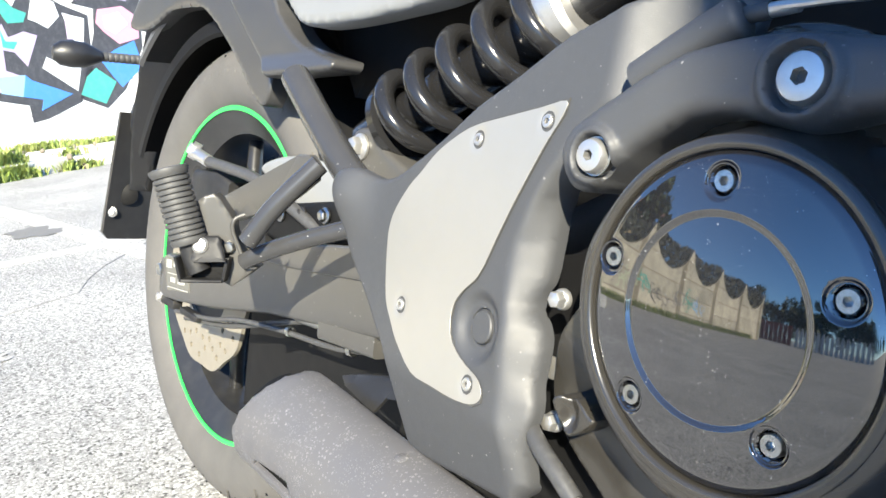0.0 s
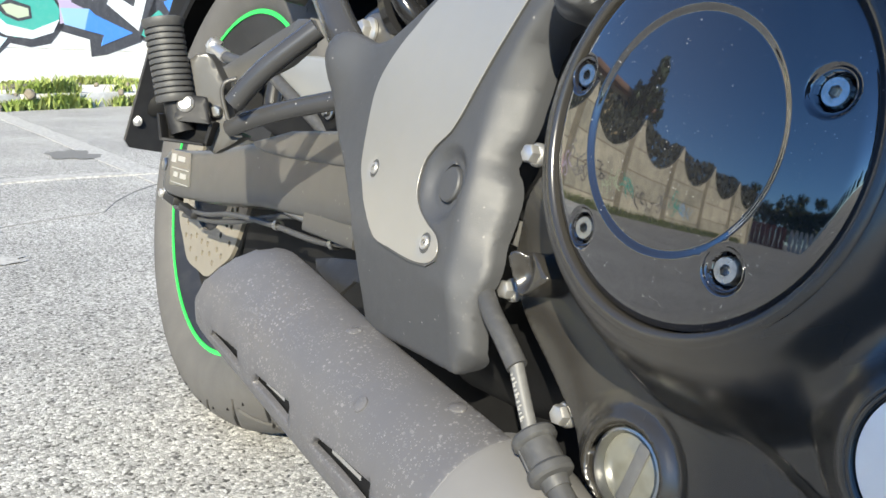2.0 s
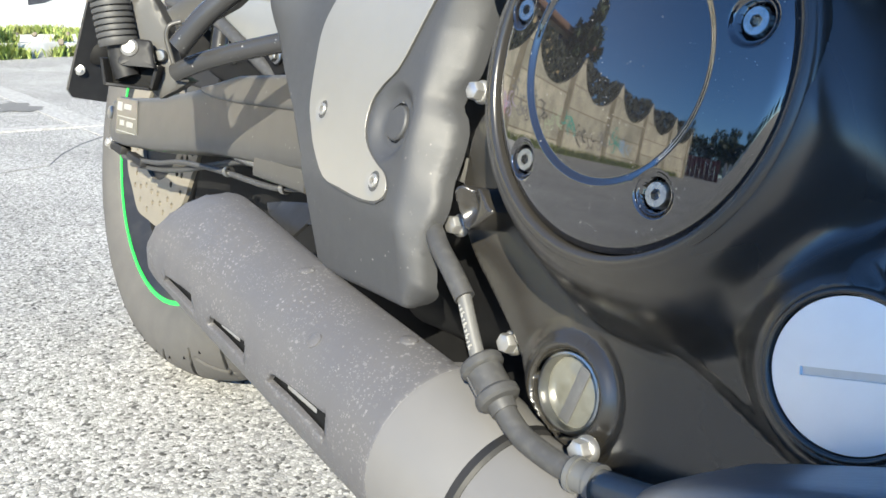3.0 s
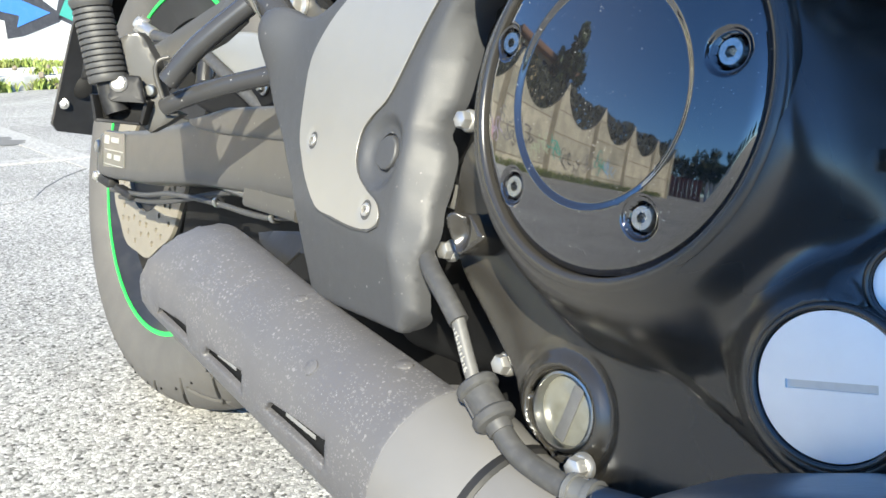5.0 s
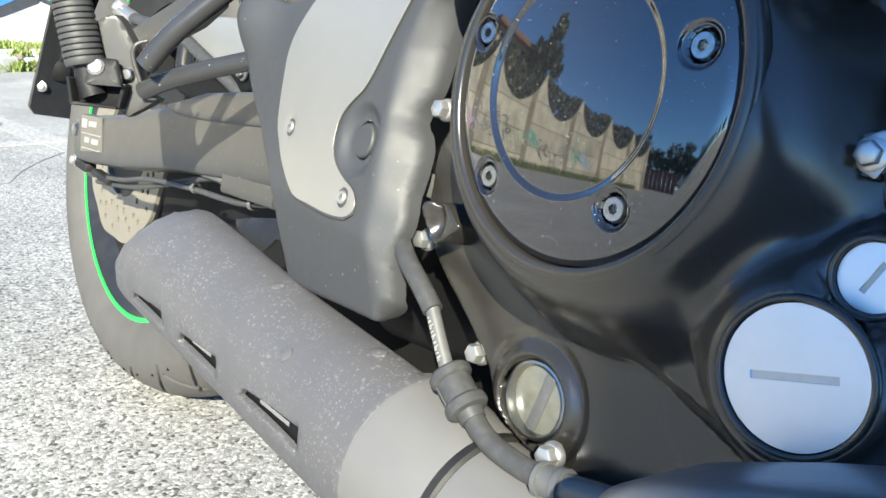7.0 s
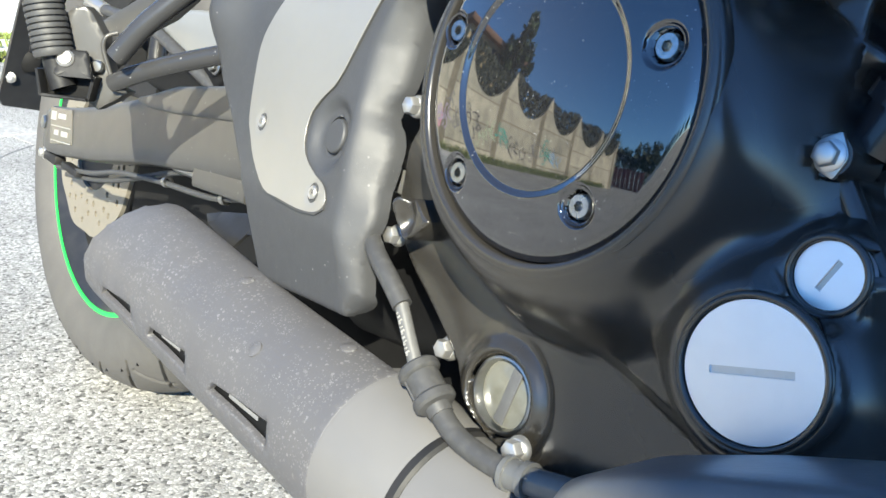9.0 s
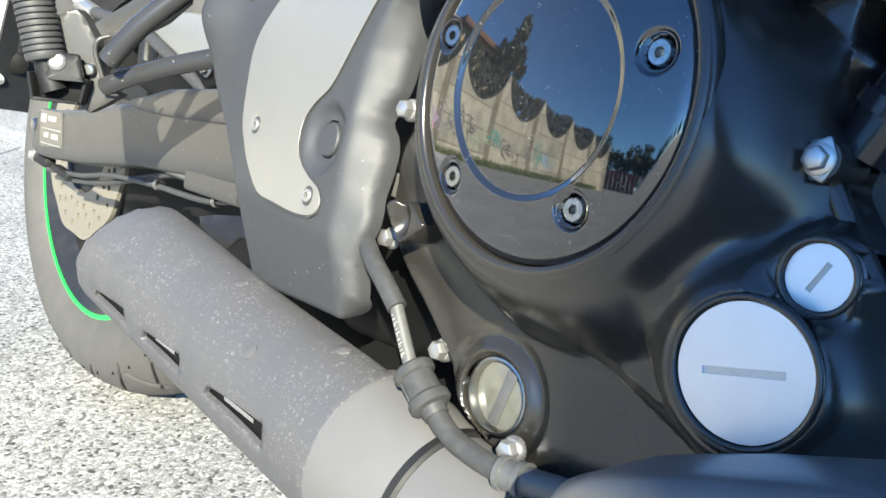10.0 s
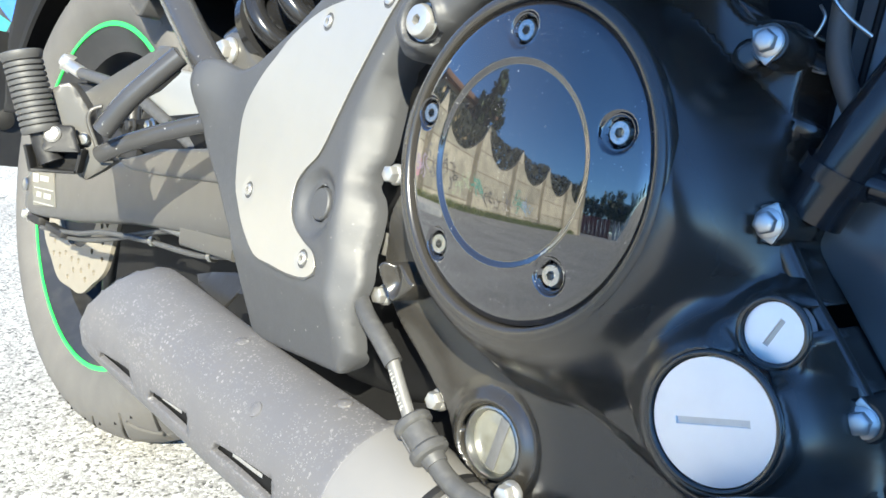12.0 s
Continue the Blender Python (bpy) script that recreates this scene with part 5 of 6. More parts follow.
def cover_mesh():
    line = loop_of([(0.512, 0.499), (0.518, 0.482), (0.5255, 0.463), (0.5355, 0.4455), (0.553, 0.433), (0.570, 0.4225), (0.588, 0.409), (0.605, 0.3965), (0.6120, 0.383), (0.6165, 0.3685), (0.6220, 0.352), (0.6262, 0.3395), (0.6285, 0.3368), (0.6330, 0.3366), (0.660, 0.3400), (0.700, 0.3462), (0.735, 0.3512), (0.7390, 0.3525), (0.7418, 0.3550), (0.7470, 0.3610), (0.7485, 0.3662), (0.7472, 0.375), (0.7457, 0.384), (0.7455, 0.393), (0.7468, 0.401), (0.7462, 0.4078), (0.7437, 0.414), (0.7420, 0.4203), (0.7415, 0.4324), (0.7380, 0.444), (0.7308, 0.4525), (0.7305, 0.461), (0.7325, 0.4695), (0.7322, 0.489), (0.7335, 0.510), (0.741, 0.522), (0.750, 0.533), (0.763, 0.546), (0.776, 0.557), (0.775, 0.567), (0.790, 0.5795), (0.812, 0.5875), (0.8185, 0.594), (0.8195, 0.604), (0.812, 0.615), (0.795, 0.618), (0.768, 0.608), (0.742, 0.5975), (0.7238, 0.5905), (0.690, 0.571), (0.657, 0.5535), (0.628, 0.533), (0.600, 0.516), (0.580, 0.505), (0.558, 0.5005), (0.533, 0.505)], 3)
    return relief(line, cover_face, 0.0022, 0.006, 0.0028, rings=[(*DIM, r) for r in (0.0080, 0.0088, 0.0092, 0.0096, 0.0099, 0.0104, 0.0116, 0.0130, 0.0145, 0.0160, 0.0178, 0.0195, 0.0208, 0.0225)])


cover = part("side_cover", cover_mesh(), M_COVER, bike, "matte black side cover with a silver insert", 75)
SIL = [(0.736, 0.559), (0.718, 0.555), (0.690, 0.549), (0.657, 0.541), (0.629, 0.526), (0.614, 0.512), (0.602, 0.501), (0.591, 0.486), (0.587, 0.473), (0.590, 0.457), (0.600, 0.430), (0.611, 0.418), (0.624, 0.407), (0.647, 0.395), (0.669, 0.3945), (0.693, 0.395), (0.710, 0.3975), (0.717, 0.402), (0.717, 0.407), (0.711, 0.412), (0.700, 0.415), (0.687, 0.42), (0.679, 0.427), (0.676, 0.436), (0.677, 0.445), (0.683, 0.453), (0.692, 0.461), (0.697, 0.470), (0.703, 0.486), (0.710, 0.503), (0.718, 0.52), (0.727, 0.538), (0.735, 0.551)]
SCREWS = [(0.7249, 0.5483), (0.6676, 0.535), (0.6202, 0.4291), (0.7038, 0.4062)]


def plate_face(x, z):
    y = PLANE(x, z) - 0.0005
    for a, b in SCREWS:
        y = y + 0.0008 * (1 - step(0.0025, 0.0092, np.hypot(x - a, z - b)))
    return y


dark_rim = relief([(0.664 + (x - 0.664) * 1.022, 0.475 + (z - 0.475) * 1.018) for x, z in SIL], lambda x, z: PLANE(x, z) - 0.0000, 0.01, 0.0025, 0.0)
part("insert_gasket", dark_rim, M_RUBBER, cover)
plate = part("silver_insert", relief(loop_of(SIL, 3), plate_face, 0.0022, 0.0007, 0.0, analytic=True, rings=[(a, c, r) for a, c in SCREWS for r in (0.004, 0.005, 0.006, 0.007, 0.0085)]), M_SILVER, cover, "brushed aluminium insert plate", 50)
for a, b in SCREWS:
    part("screw", socket_screw((a, PLANE(a, b) + 0.0006, b), 0.0036, 0.0018, (-0.13, -1, 0.11), 15), M_ZINC, cover)
part("pivot_plug", lathe([(0.0091, -0.004), (0.0091, -0.0004), (0.0084, 0.0004), (0, 0.0006)], (DIM[0], PLANE(*DIM) + 0.0046, DIM[1]), (-0.13, -1, 0.11), 28), M_COVER, cover)

# arched hanger over the clutch
ARCH = [(0.7640, 0.5185), (0.7560, 0.5270), (0.7535, 0.5370), (0.7590, 0.5465), (0.7690, 0.5540), (0.7820, 0.5625), (0.7965, 0.5715), (0.8126, 0.5797), (0.8250, 0.5830), (0.8400, 0.5858), (0.8600, 0.5870), (0.8800, 0.5862), (0.905, 0.5840), (0.94, 0.582), (0.955, 0.570), (0.930, 0.563), (0.9000, 0.5610), (0.8880, 0.5590), (0.8790, 0.5550), (0.8705, 0.5508), (0.8588, 0.5530), (0.8424, 0.5555), (0.8300, 0.5550), (0.8177, 0.5523), (0.7974, 0.5404), (0.7829, 0.5269), (0.7740, 0.5190)]
CAPS = [(0.7768, 0.5345, 0.0078), (0.867, 0.5705, 0.0098)]


def arch_face(x, z):
    y = -0.262 - 0.003 * step(0.80, 0.87, x)
    for a, b, r in CAPS:
        q = np.hypot(x - a, z - b)
        y = y - 0.0035 * (1 - step(r * 1.45, r * 1.9, q)) + 0.0065 * (1 - step(r * 1.10, r * 1.34, q))
    return y


arch = part("engine_hanger", relief(loop_of(ARCH, 3), arch_face, 0.0025, 0.02, 0.008, rings=[(a, c, r * f) for a, c, r in CAPS for f in (1.12, 1.18, 1.24, 1.3, 1.45, 1.55, 1.7, 1.85)]), M_COVER, bike, "matte black arched engine hanger cover", 60)
for a, b, r in CAPS:
    c = part("hanger_bolt", socket_screw((a, -0.2590, b), r, 0.0065, (0, -1, 0.03), 20, 0.0005, 0.34), M_ZINC, arch, "bright zinc socket bolt")
    part("washer", ring_of([(r * 1.0, 0.0), (r * 1.12, 0.0), (r * 1.12, 0.002), (r * 1.0, 0.002)], (a, -0.2590, b), OUT, 28), M_STEEL, arch)
part("frame_beam", tube([(0.782, -0.243, 0.5695), (0.80, -0.244, 0.580), (0.818, -0.244, 0.5905), (0.829, -0.2435, 0.5965)], lambda t: 0.0095 if t < 0.9 else 0.0095 - 0.045 * (t - 0.9), 18), M_COVER, bike)
part("control_cable", tube([(0.835, -0.245, 0.598), (0.86, -0.245, 0.600), (0.885, -0.24, 0.604), (0.90, -0.225, 0.62)], 0.0016, 8), M_ZINC, bike, "bare steel control cable")
part("cable_end", tube([(0.838, -0.2435, 0.5975), (0.850, -0.2435, 0.5995)], 0.0030, 12), M_ZINC, bike)
part("cable_boot", tube([(0.828, -0.2435, 0.596), (0.839, -0.2435, 0.5978)], 0.0036, 12), M_RUBBER, bike)

# engine: case, clutch cover, caps
CC = (0.858, 0.482)
CLR = 0.0613
FILL, CAPS2, SIGHT = (0.9547, 0.4162), (0.9631, 0.4479), (0.8370, 0.3524)


RIB_X = np.linspace(0.66, 1.06, 201)
RIB_Z = np.interp(RIB_X, [0.70, 0.784, 0.822, 0.853, 0.872, 0.899, 0.921, 1.02], [0.44, 0.404, 0.393, 0.397, 0.396, 0.388, 0.381, 0.345])
RIB_Z = np.convolve(np.pad(RIB_Z, 8, "edge"), np.hanning(19)[1:-1] / np.hanning(19).sum(), "valid")


def case_face(x, z):
    zc = np.interp(x, RIB_X, RIB_Z)
    u = 0.2285 + 0.008 * step(0.805, 0.85, x) * step(-0.0040, 0.0060, z - zc) + 0.006 * step(-0.004, 0.030, z - zc) + 0.006 * step(0.80, 0.90, x)
    r = np.hypot(x - CC[0], z - CC[1])
    u = u + (0.2765 + 0.055 * (x - CC[0]) - u) * (1 - step(0.0655, 0.100 - 0.0245 * step(0.1, 0.75, (z - CC[1]) / np.maximum(r, 1e-4)), r))
    rf = np.hypot(x - FILL[0], z - FILL[1])
    u = u + (0.2722 - u) * (1 - step(0.0230, 0.046, rf))
    rc = np.hypot(x - CAPS2[0], z - CAPS2[1])
    rs = np.hypot(x - SIGHT[0], z - SIGHT[1])
    u = u + (0.2300 - u) * (1 - step(0.026, 0.032, rs)) + 0.0035 * (1 - step(0.0195, 0.027, rs))
    # flange along the front edge, with a raised lip
    d = (x - 0.9469) * 0.77 + (z - 0.4798) * 0.64
    u = u - 0.016 * step(-0.016, 0.014, d)
    u = u + (0.2635 - u) * (1 - step(0.0112, 0.019, rc))
    return -u


case_line = loop_of([(0.783, 0.50), (0.779, 0.487), (0.769, 0.475), (0.757, 0.462), (0.748, 0.448), (0.742, 0.432), (0.741, 0.414), (0.748, 0.399), (0.761, 0.386), (0.776, 0.376), (0.790, 0.366), (0.804, 0.355), (0.816, 0.3435), (0.830, 0.3355), (0.850, 0.3315), (0.88, 0.333), (0.93, 0.338), (0.975, 0.352), (1.00, 0.382), (1.000, 0.412), (0.994, 0.426), (0.976, 0.447), (0.960, 0.466), (0.9545, 0.4745), (0.9550, 0.4825), (0.9505, 0.4875), (0.9455, 0.4925), (0.9425, 0.5077), (0.9395, 0.521), (0.9395, 0.531), (0.9405, 0.540), (0.9345, 0.5475), (0.9250, 0.5490), (0.9150, 0.5490), (0.9050, 0.558), (0.895, 0.575), (0.87, 0.592), (0.84, 0.592), (0.805, 0.565), (0.789, 0.53)], 4)
case = part("engine_case", relief(case_line, case_face, 0.0022, 0.05, 0.0025, [disc_loop(CC, CLR + 0.0012, 120), disc_loop(FILL, 0.0214, 48), disc_loop(CAPS2, 0.0101, 32), disc_loop(SIGHT, 0.0178, 40)], analytic=True, rings=[(*CC, r) for r in (0.0640, 0.0655, 0.067, 0.069, 0.0715, 0.074, 0.077, 0.080, 0.084, 0.088)] + [(*FILL, r) for r in (0.0225, 0.0245, 0.027, 0.030, 0.034)] + [(*CAPS2, r) for r in (0.0110, 0.0122, 0.0138, 0.0155, 0.0175)] + [(*SIGHT, r) for r in (0.0195, 0.021, 0.023, 0.025, 0.027, 0.029, 0.031)]), M_CASE, bike, "satin black engine side case", 70)
part("cover_seat", lathe([(CLR + 0.0006, -0.006), (CLR + 0.0006, -0.0006), (CLR + 0.0010, 0.0004), (CLR + 0.0020, 0.0009), (CLR + 0.0035, 0.0009), (CLR + 0.0050, 0.0004), (CLR + 0.0062, -0.0012), (CLR + 0.0062, -0.006)], (CC[0], -0.2765, CC[1]), (-0.055, -1, 0), 128, (False, False)), M_CASE, case, "", 80)
part("case_floor", lathe([(0, 0.20), (CLR + 0.004, 0.20), (CLR + 0.004, 0.262), (CLR - 0.004, 0.266), (CLR - 0.004, 0.22), (0, 0.22)], (CC[0], 0, CC[1]), OUT, 48), M_DARK, case)

# gloss clutch cover: a shallow dome with a ring groove and five sunk screws
DOME, TILT_X, TILT_Z = 0.35, -0.055, -0.013
PENT = [(0.8520, 0.5320), (0.8050, 0.4955), (0.8240, 0.4430), (0.8868, 0.4460), (0.9038, 0.5002)]
RING = (0.8565, 0.4820)


def dome_face(x, z):
    r = np.hypot(x - CC[0], z - CC[1])
    u = 0.2765 + (CLR ** 2 - r ** 2) / (2 * DOME)
    u = u - 0.0020 * np.clip((r - CLR + 0.0045) / 0.0045, 0, 1) ** 2
    u = u - 0.0014 * (1 - step(0.0372, 0.0400, np.hypot(x - RING[0], z - RING[1])))
    for a, b in PENT:
        q = np.hypot(x - a, z - b)
        u = u - 0.0012 * (1 - step(0.0062, 0.0078, q))
    return -u + TILT_X * (x - CC[0]) + TILT_Z * (z - CC[1])


def dome_mesh():
    rings = [0.004, 0.01, 0.017, 0.023, 0.029, 0.032, 0.034, 0.0355, 0.0365, 0.0370, 0.0374, 0.0378, 0.0382, 0.0386, 0.0390, 0.0394, 0.0398, 0.0402, 0.0407, 0.0415, 0.043, 0.046, 0.049, 0.052, 0.055, 0.058, 0.0595]
    pts = [RING] + [((RING if r < 0.0425 else CC)[0] + r * math.cos(2 * math.pi * k / 96), CC[1] + r * math.sin(2 * math.pi * k / 96)) for r in rings for k in range(96)]
    holes = [disc_loop(p, 0.0058, 28) for p in PENT]
    edge = disc_loop(CC, CLR, 128)
    for p in PENT:
        pts += [q for r in (0.0061, 0.0065, 0.007, 0.0075, 0.0080, 0.0086) for q in disc_loop(p, r, 32)]
    for r in (CLR - 0.0004, CLR - 0.001, CLR - 0.0016, CLR - 0.0024, CLR - 0.0033, CLR - 0.0042, CLR - 0.0049):
        pts += disc_loop(CC, r, 128)
    free = np.array(pts)
    ok = np.ones(len(free), bool)
    for p in PENT:
        ok &= np.hypot(free[:, 0] - p[0], free[:, 1] - p[1]) > 0.00585
    loops = [edge, *holes]
    allp, edges = [], []
    for lp in loops:
        k = len(allp)
        allp += lp
        edges += [(k + j, k + (j + 1) % len(lp)) for j in range(len(lp))]
    allp += [tuple(q) for q in free[ok]]
    v, _, faces, *_ = delaunay_2d_cdt([Vector(q) for q in allp], edges, [], 2, 1e-6)
    bm = bmesh.new()
    vx = np.array([tuple(q) for q in v])
    mid = vx[np.array(faces)].mean(1)
    faces = [f for f, far_ in zip(faces, np.min([np.hypot(*(mid - p).T) for p in PENT], 0)) if far_ > 0.0057]
    ys = dome_face(vx[:, 0], vx[:, 1])
    bv = [bm.verts.new((q[0], y, q[1])) for q, y in zip(vx, ys)]
    for f in faces:
        bm.faces.new([bv[k] for k in f])
    for q in [q for q in bm.verts if not q.link_faces]:
        bm.verts.remove(q)
    rim_ = [e for e in bm.edges if len(e.link_faces) == 1]
    for q in bmesh.ops.extrude_edge_only(bm, edges=rim_)["geom"]:
        if isinstance(q, bmesh.types.BMVert):
            q.co.y += 0.006
    return bm


clutch = part("clutch_cover", dome_mesh(), M_GLOSS, case, "mirror-gloss black round clutch cover", 60)
shade_by(clutch, dome_face)
for k, (a, b) in enumerate(PENT):
    seat_ = dome_face(np.array([a]), np.array([b]))[0]
    part("cover_screw", socket_screw((a, seat_ + 0.0032, b), 0.0044, 0.0030, OUT, 10 + 17 * k, 0.0, 0.45), M_SCREW, case, "steel socket screw")
    part("screw_well", lathe([(0.0, -0.0060), (0.0052, -0.0060), (0.0057, -0.0050), (0.0058, -0.0008), (0.0061, 0.0002), (0.0065, 0.0003), (0.0067, -0.0004)], (a, seat_, b), OUT, 32, (False, False)), M_GLOSS, case, "", 70)


def slotted_cap(centre, r, depth, slot, turn, name):
    """A flat turned cap with a sunk coin slot."""
    x, y, z = centre
    c, s = math.cos(radians(turn)), math.sin(radians(turn))
    a, b = slot
    cut = [(a, b), (-a, b), (-a, -b), (a, -b)]
    hole = [(x + p * c - q * s, z + p * s + q * c) for p, q in cut]
    cap = part(name, relief(disc_loop((x, z), r, 64), lambda X, Z: y + 0 * X, r / 5, depth, 0.0, [hole]), M_CAP, case, "satin aluminium screw cap with a coin slot", 25)
    part("slot_floor", block((2 * a, 0.001, 2 * b), (x, y + 0.0014, z), 0, Matrix.Rotation(-radians(turn), 4, "Y")), M_ZINC if r > 0.015 else M_STEEL, case)
    return cap


slotted_cap((FILL[0], -0.2715, FILL[1]), 0.0206, 0.012, (0.0126, 0.0012), 18, "oil_filler_cap")
slotted_cap((CAPS2[0], -0.2620, CAPS2[1]), 0.0096, 0.010, (0.0050, 0.0009), 68, "timing_cap")
for (x_, z_), r_, y_ in ((FILL, 0.0211, 0.2722), (CAPS2, 0.0099, 0.2635)):
    part("cap_seat", lathe([(r_, -0.004), (r_, 0.0001), (r_ + 0.0003, 0.0005), (r_ + 0.0011, 0.0006), (r_ + 0.0019, 0.0002), (r_ + 0.0022, -0.001)], (x_, -y_, z_), OUT, 64, (False, False)), M_CASE, case, "", 80)
sight = part("sight_glass", ring_of([(0.0150, 0.222), (0.0151, 0.2292), (0.0158, 0.2306), (0.0168, 0.2304), (0.0176, 0.2290), (0.0178, 0.222)], (SIGHT[0], 0, SIGHT[1]), OUT, 48), M_STEEL, case, "round oil sight glass in a bright ring")
part("oil_window", lathe([(0.0, 0.2282), (0.006, 0.2279), (0.011, 0.2270), (0.0150, 0.2255), (0.0151, 0.222)], (SIGHT[0], 0, SIGHT[1]), OUT, 40), M_BRASS, case, "pale oil-stained window")
part("level_bar", block((0.0055, 0.0008, 0.0255), (SIGHT[0] + 0.0025, -0.2282, SIGHT[1]), 0.0003, Matrix.Rotation(radians(10), 4, "Y")), M_SLEEVE, case)

for a, y, b, r in ((0.7427, -0.237, 0.461, 0.0046), (0.7458, -0.2336, 0.3972, 0.0046), (0.7941, -0.2287, 0.3562, 0.0048), (0.8585, -0.2425, 0.3385, 0.0048)):
    part("case_bolt", hex_bolt((a, y + 0.006, b), r, 0.007, OUT, 10, 1.22), M_ZINC, case, "zinc flange bolt")
for a, y, b, tips in ((0.9482, -0.2508, 0.4800, ((78, 0.0078), (-65, 0.0075))), (0.9335, -0.250, 0.5378, ((150, 0.0074), (-85, 0.0080))), (0.990, -0.248, 0.427, ((105, 0.0078), (-115, 0.0073)))):
    part("bolt_boss", lathe([(0.0078, 0.0), (0.0074, 0.018), (0.0064, 0.0205), (0, 0.0205)], (a, y + 0.021, b), OUT, 24), M_CASE, case)
    tab = []
    for k in range(48):
        turn_ = 7.5 * k
        reach = 0.0054
        for w, r in tips:
            off = math.acos(0.0054 / r) - radians(abs((turn_ - w + 180) % 360 - 180))
            if off > 0:
                reach = max(reach, 0.0054 / math.cos(off))
        tab.append((a + reach * math.cos(radians(turn_)), b + reach * math.sin(radians(turn_))))
    part("bolt_tab", relief(tab, lambda X, Z: y - 0.0004 + 0 * X, 0.004, 0.0016, 0.0003), M_STEEL, case, "pointed steel tab below the bolt")
    part("case_bolt", hex_bolt((a, y - 0.0004, b), 0.0039, 0.0042, OUT, 25, 1.3), M_ZINC, case, "zinc flange bolt")
part("boss_arm", relief([(0.9345 + 0.0072 * math.cos(2 * math.pi * k / 40), 0.4788 + 0.0072 * math.sin(2 * math.pi * k / 40)) for k in range(40)], lambda x, z: -0.2465 + 0.0016 * np.exp(-((x - 0.932) / 0.003) ** 2 - ((z - 0.4788) / 0.004) ** 2), 0.0015, 0.03, 0.0036), M_CASE, case, "", 70)
part("boss_arm", relief([(0.9240 + 0.0062 * math.cos(2 * math.pi * k / 40), 0.5340 + 0.0062 * math.sin(2 * math.pi * k / 40)) for k in range(40)], lambda x, z: -0.2450 + 0 * x, 0.0015, 0.03, 0.0036), M_CASE, case, "", 70)
part("cast_lug", relief(loop_of([(0.7630, 0.4165), (0.7660, 0.4205), (0.771, 0.4195), (0.776, 0.4215), (0.784, 0.4160), (0.7865, 0.4130), (0.774, 0.4025), (0.768, 0.4055)], 3), lambda x, z: -0.2500 + 0.0075 * np.exp(-((x - 0.7715) / 0.0050) ** 2 - ((z - 0.4115) / 0.009) ** 2) + 0.15 * (x - 0.775), 0.0015, 0.02, 0.0012), M_CASE, case, "small cast lug with a hollow", 60)
part("bolt_tab", block((0.012, 0.002, 0.012), (0.7375, -0.224, 0.4225), 0.0005), M_ZINC, case)
# dark inner masses of the engine and frame
part("crankcase", box_beam([(0.50, 0.02, 0.36, 0.08, 0.05), (0.56, 0.0, 0.37, 0.14, 0.07), (0.66, 0.0, 0.40, 0.185, 0.10), (0.72, 0.0, 0.42, 0.195, 0.11), (0.80, 0.0, 0.46, 0.20, 0.125), (1.0, 0.0, 0.47, 0.205, 0.13), (1.12, 0.0, 0.48, 0.19, 0.12)]), M_DULL, bike, "sooty black crankcase")
part("cylinder_block", box_beam([(0.985, 0, 0.50, 0.19, 0.10), (1.0, 0, 0.52, 0.215, 0.16), (1.16, 0, 0.55, 0.215, 0.16), (1.18, 0, 0.56, 0.19, 0.14)]), M_CASE, bike, "black cylinder block")
pump = part("water_pump", tube([(0.954, -0.232, 0.484), (0.963, -0.233, 0.508), (0.975, -0.233, 0.535)], 0.0105, 20), M_SPRING, bike, "black water pump with hoses")
part("pump_collar", tube([(0.9585, -0.232, 0.497), (0.9605, -0.2325, 0.502)], 0.0128, 20), M_SPRING, pump)
part("coolant_hose", tube([(0.962, -0.232, 0.499), (1.0, -0.23, 0.494), (1.06, -0.225, 0.49)], 0.005, 12), M_SPRING, pump)
panel = part("radiator_side", relief([(0.9465, 0.478), (0.9475, 0.515), (0.9480, 0.575), (1.06, 0.58), (1.09, 0.43), (1.0, 0.420), (0.990, 0.432), (0.972, 0.452), (0.957, 0.468)], lambda x, z: -0.2185 - 0.0015 * step(0.9545, 0.9535, x), 0.02, 0.02, 0.002), M_PANEL, bike, "smooth blue-grey radiator side panel")
part("panel_seam", tube([(0.9546, -0.2190, 0.570), (0.9543, -0.2190, 0.545), (0.9538, -0.2190, 0.5146)], 0.0013, 8), M_DULL, panel)
for x, z in ((0.9565, 0.5135), (0.9608, 0.5130)):
    part("panel_screw", lathe([(0.0019, -0.001), (0.0019, 0.0010), (0.0012, 0.0018), (0, 0.0020)], (x, -0.2190, z), OUT, 14), M_ZINC, panel)
rail = part("case_rail", tube([(0.9455, -0.240, 0.4790), (0.951, -0.240, 0.4723), (0.963, -0.240, 0.4571), (0.9761, -0.240, 0.443), (0.988, -0.240, 0.4295)], 0.0040, 14), M_CASE, case)
for pts in ([(0.9425, 0.4700), (0.9450, 0.4718), (0.9472, 0.4708), (0.9535, 0.4630), (0.9580, 0.4578), (0.9562, 0.4566), (0.9535, 0.4580), (0.9475, 0.4640)], [(0.9688, 0.4415), (0.9700, 0.4428), (0.9722, 0.4412), (0.9760, 0.4350), (0.9790, 0.4297), (0.9776, 0.4268), (0.9758, 0.4285), (0.9715, 0.4360)]):
    part("facet", relief(loop_of(pts, 3), lambda x, z: -0.2440 + 0.35 * (x - 0.96) + 0.30 * (z - 0.45), 0.002, 0.012, 0.0008), M_PANEL, case)
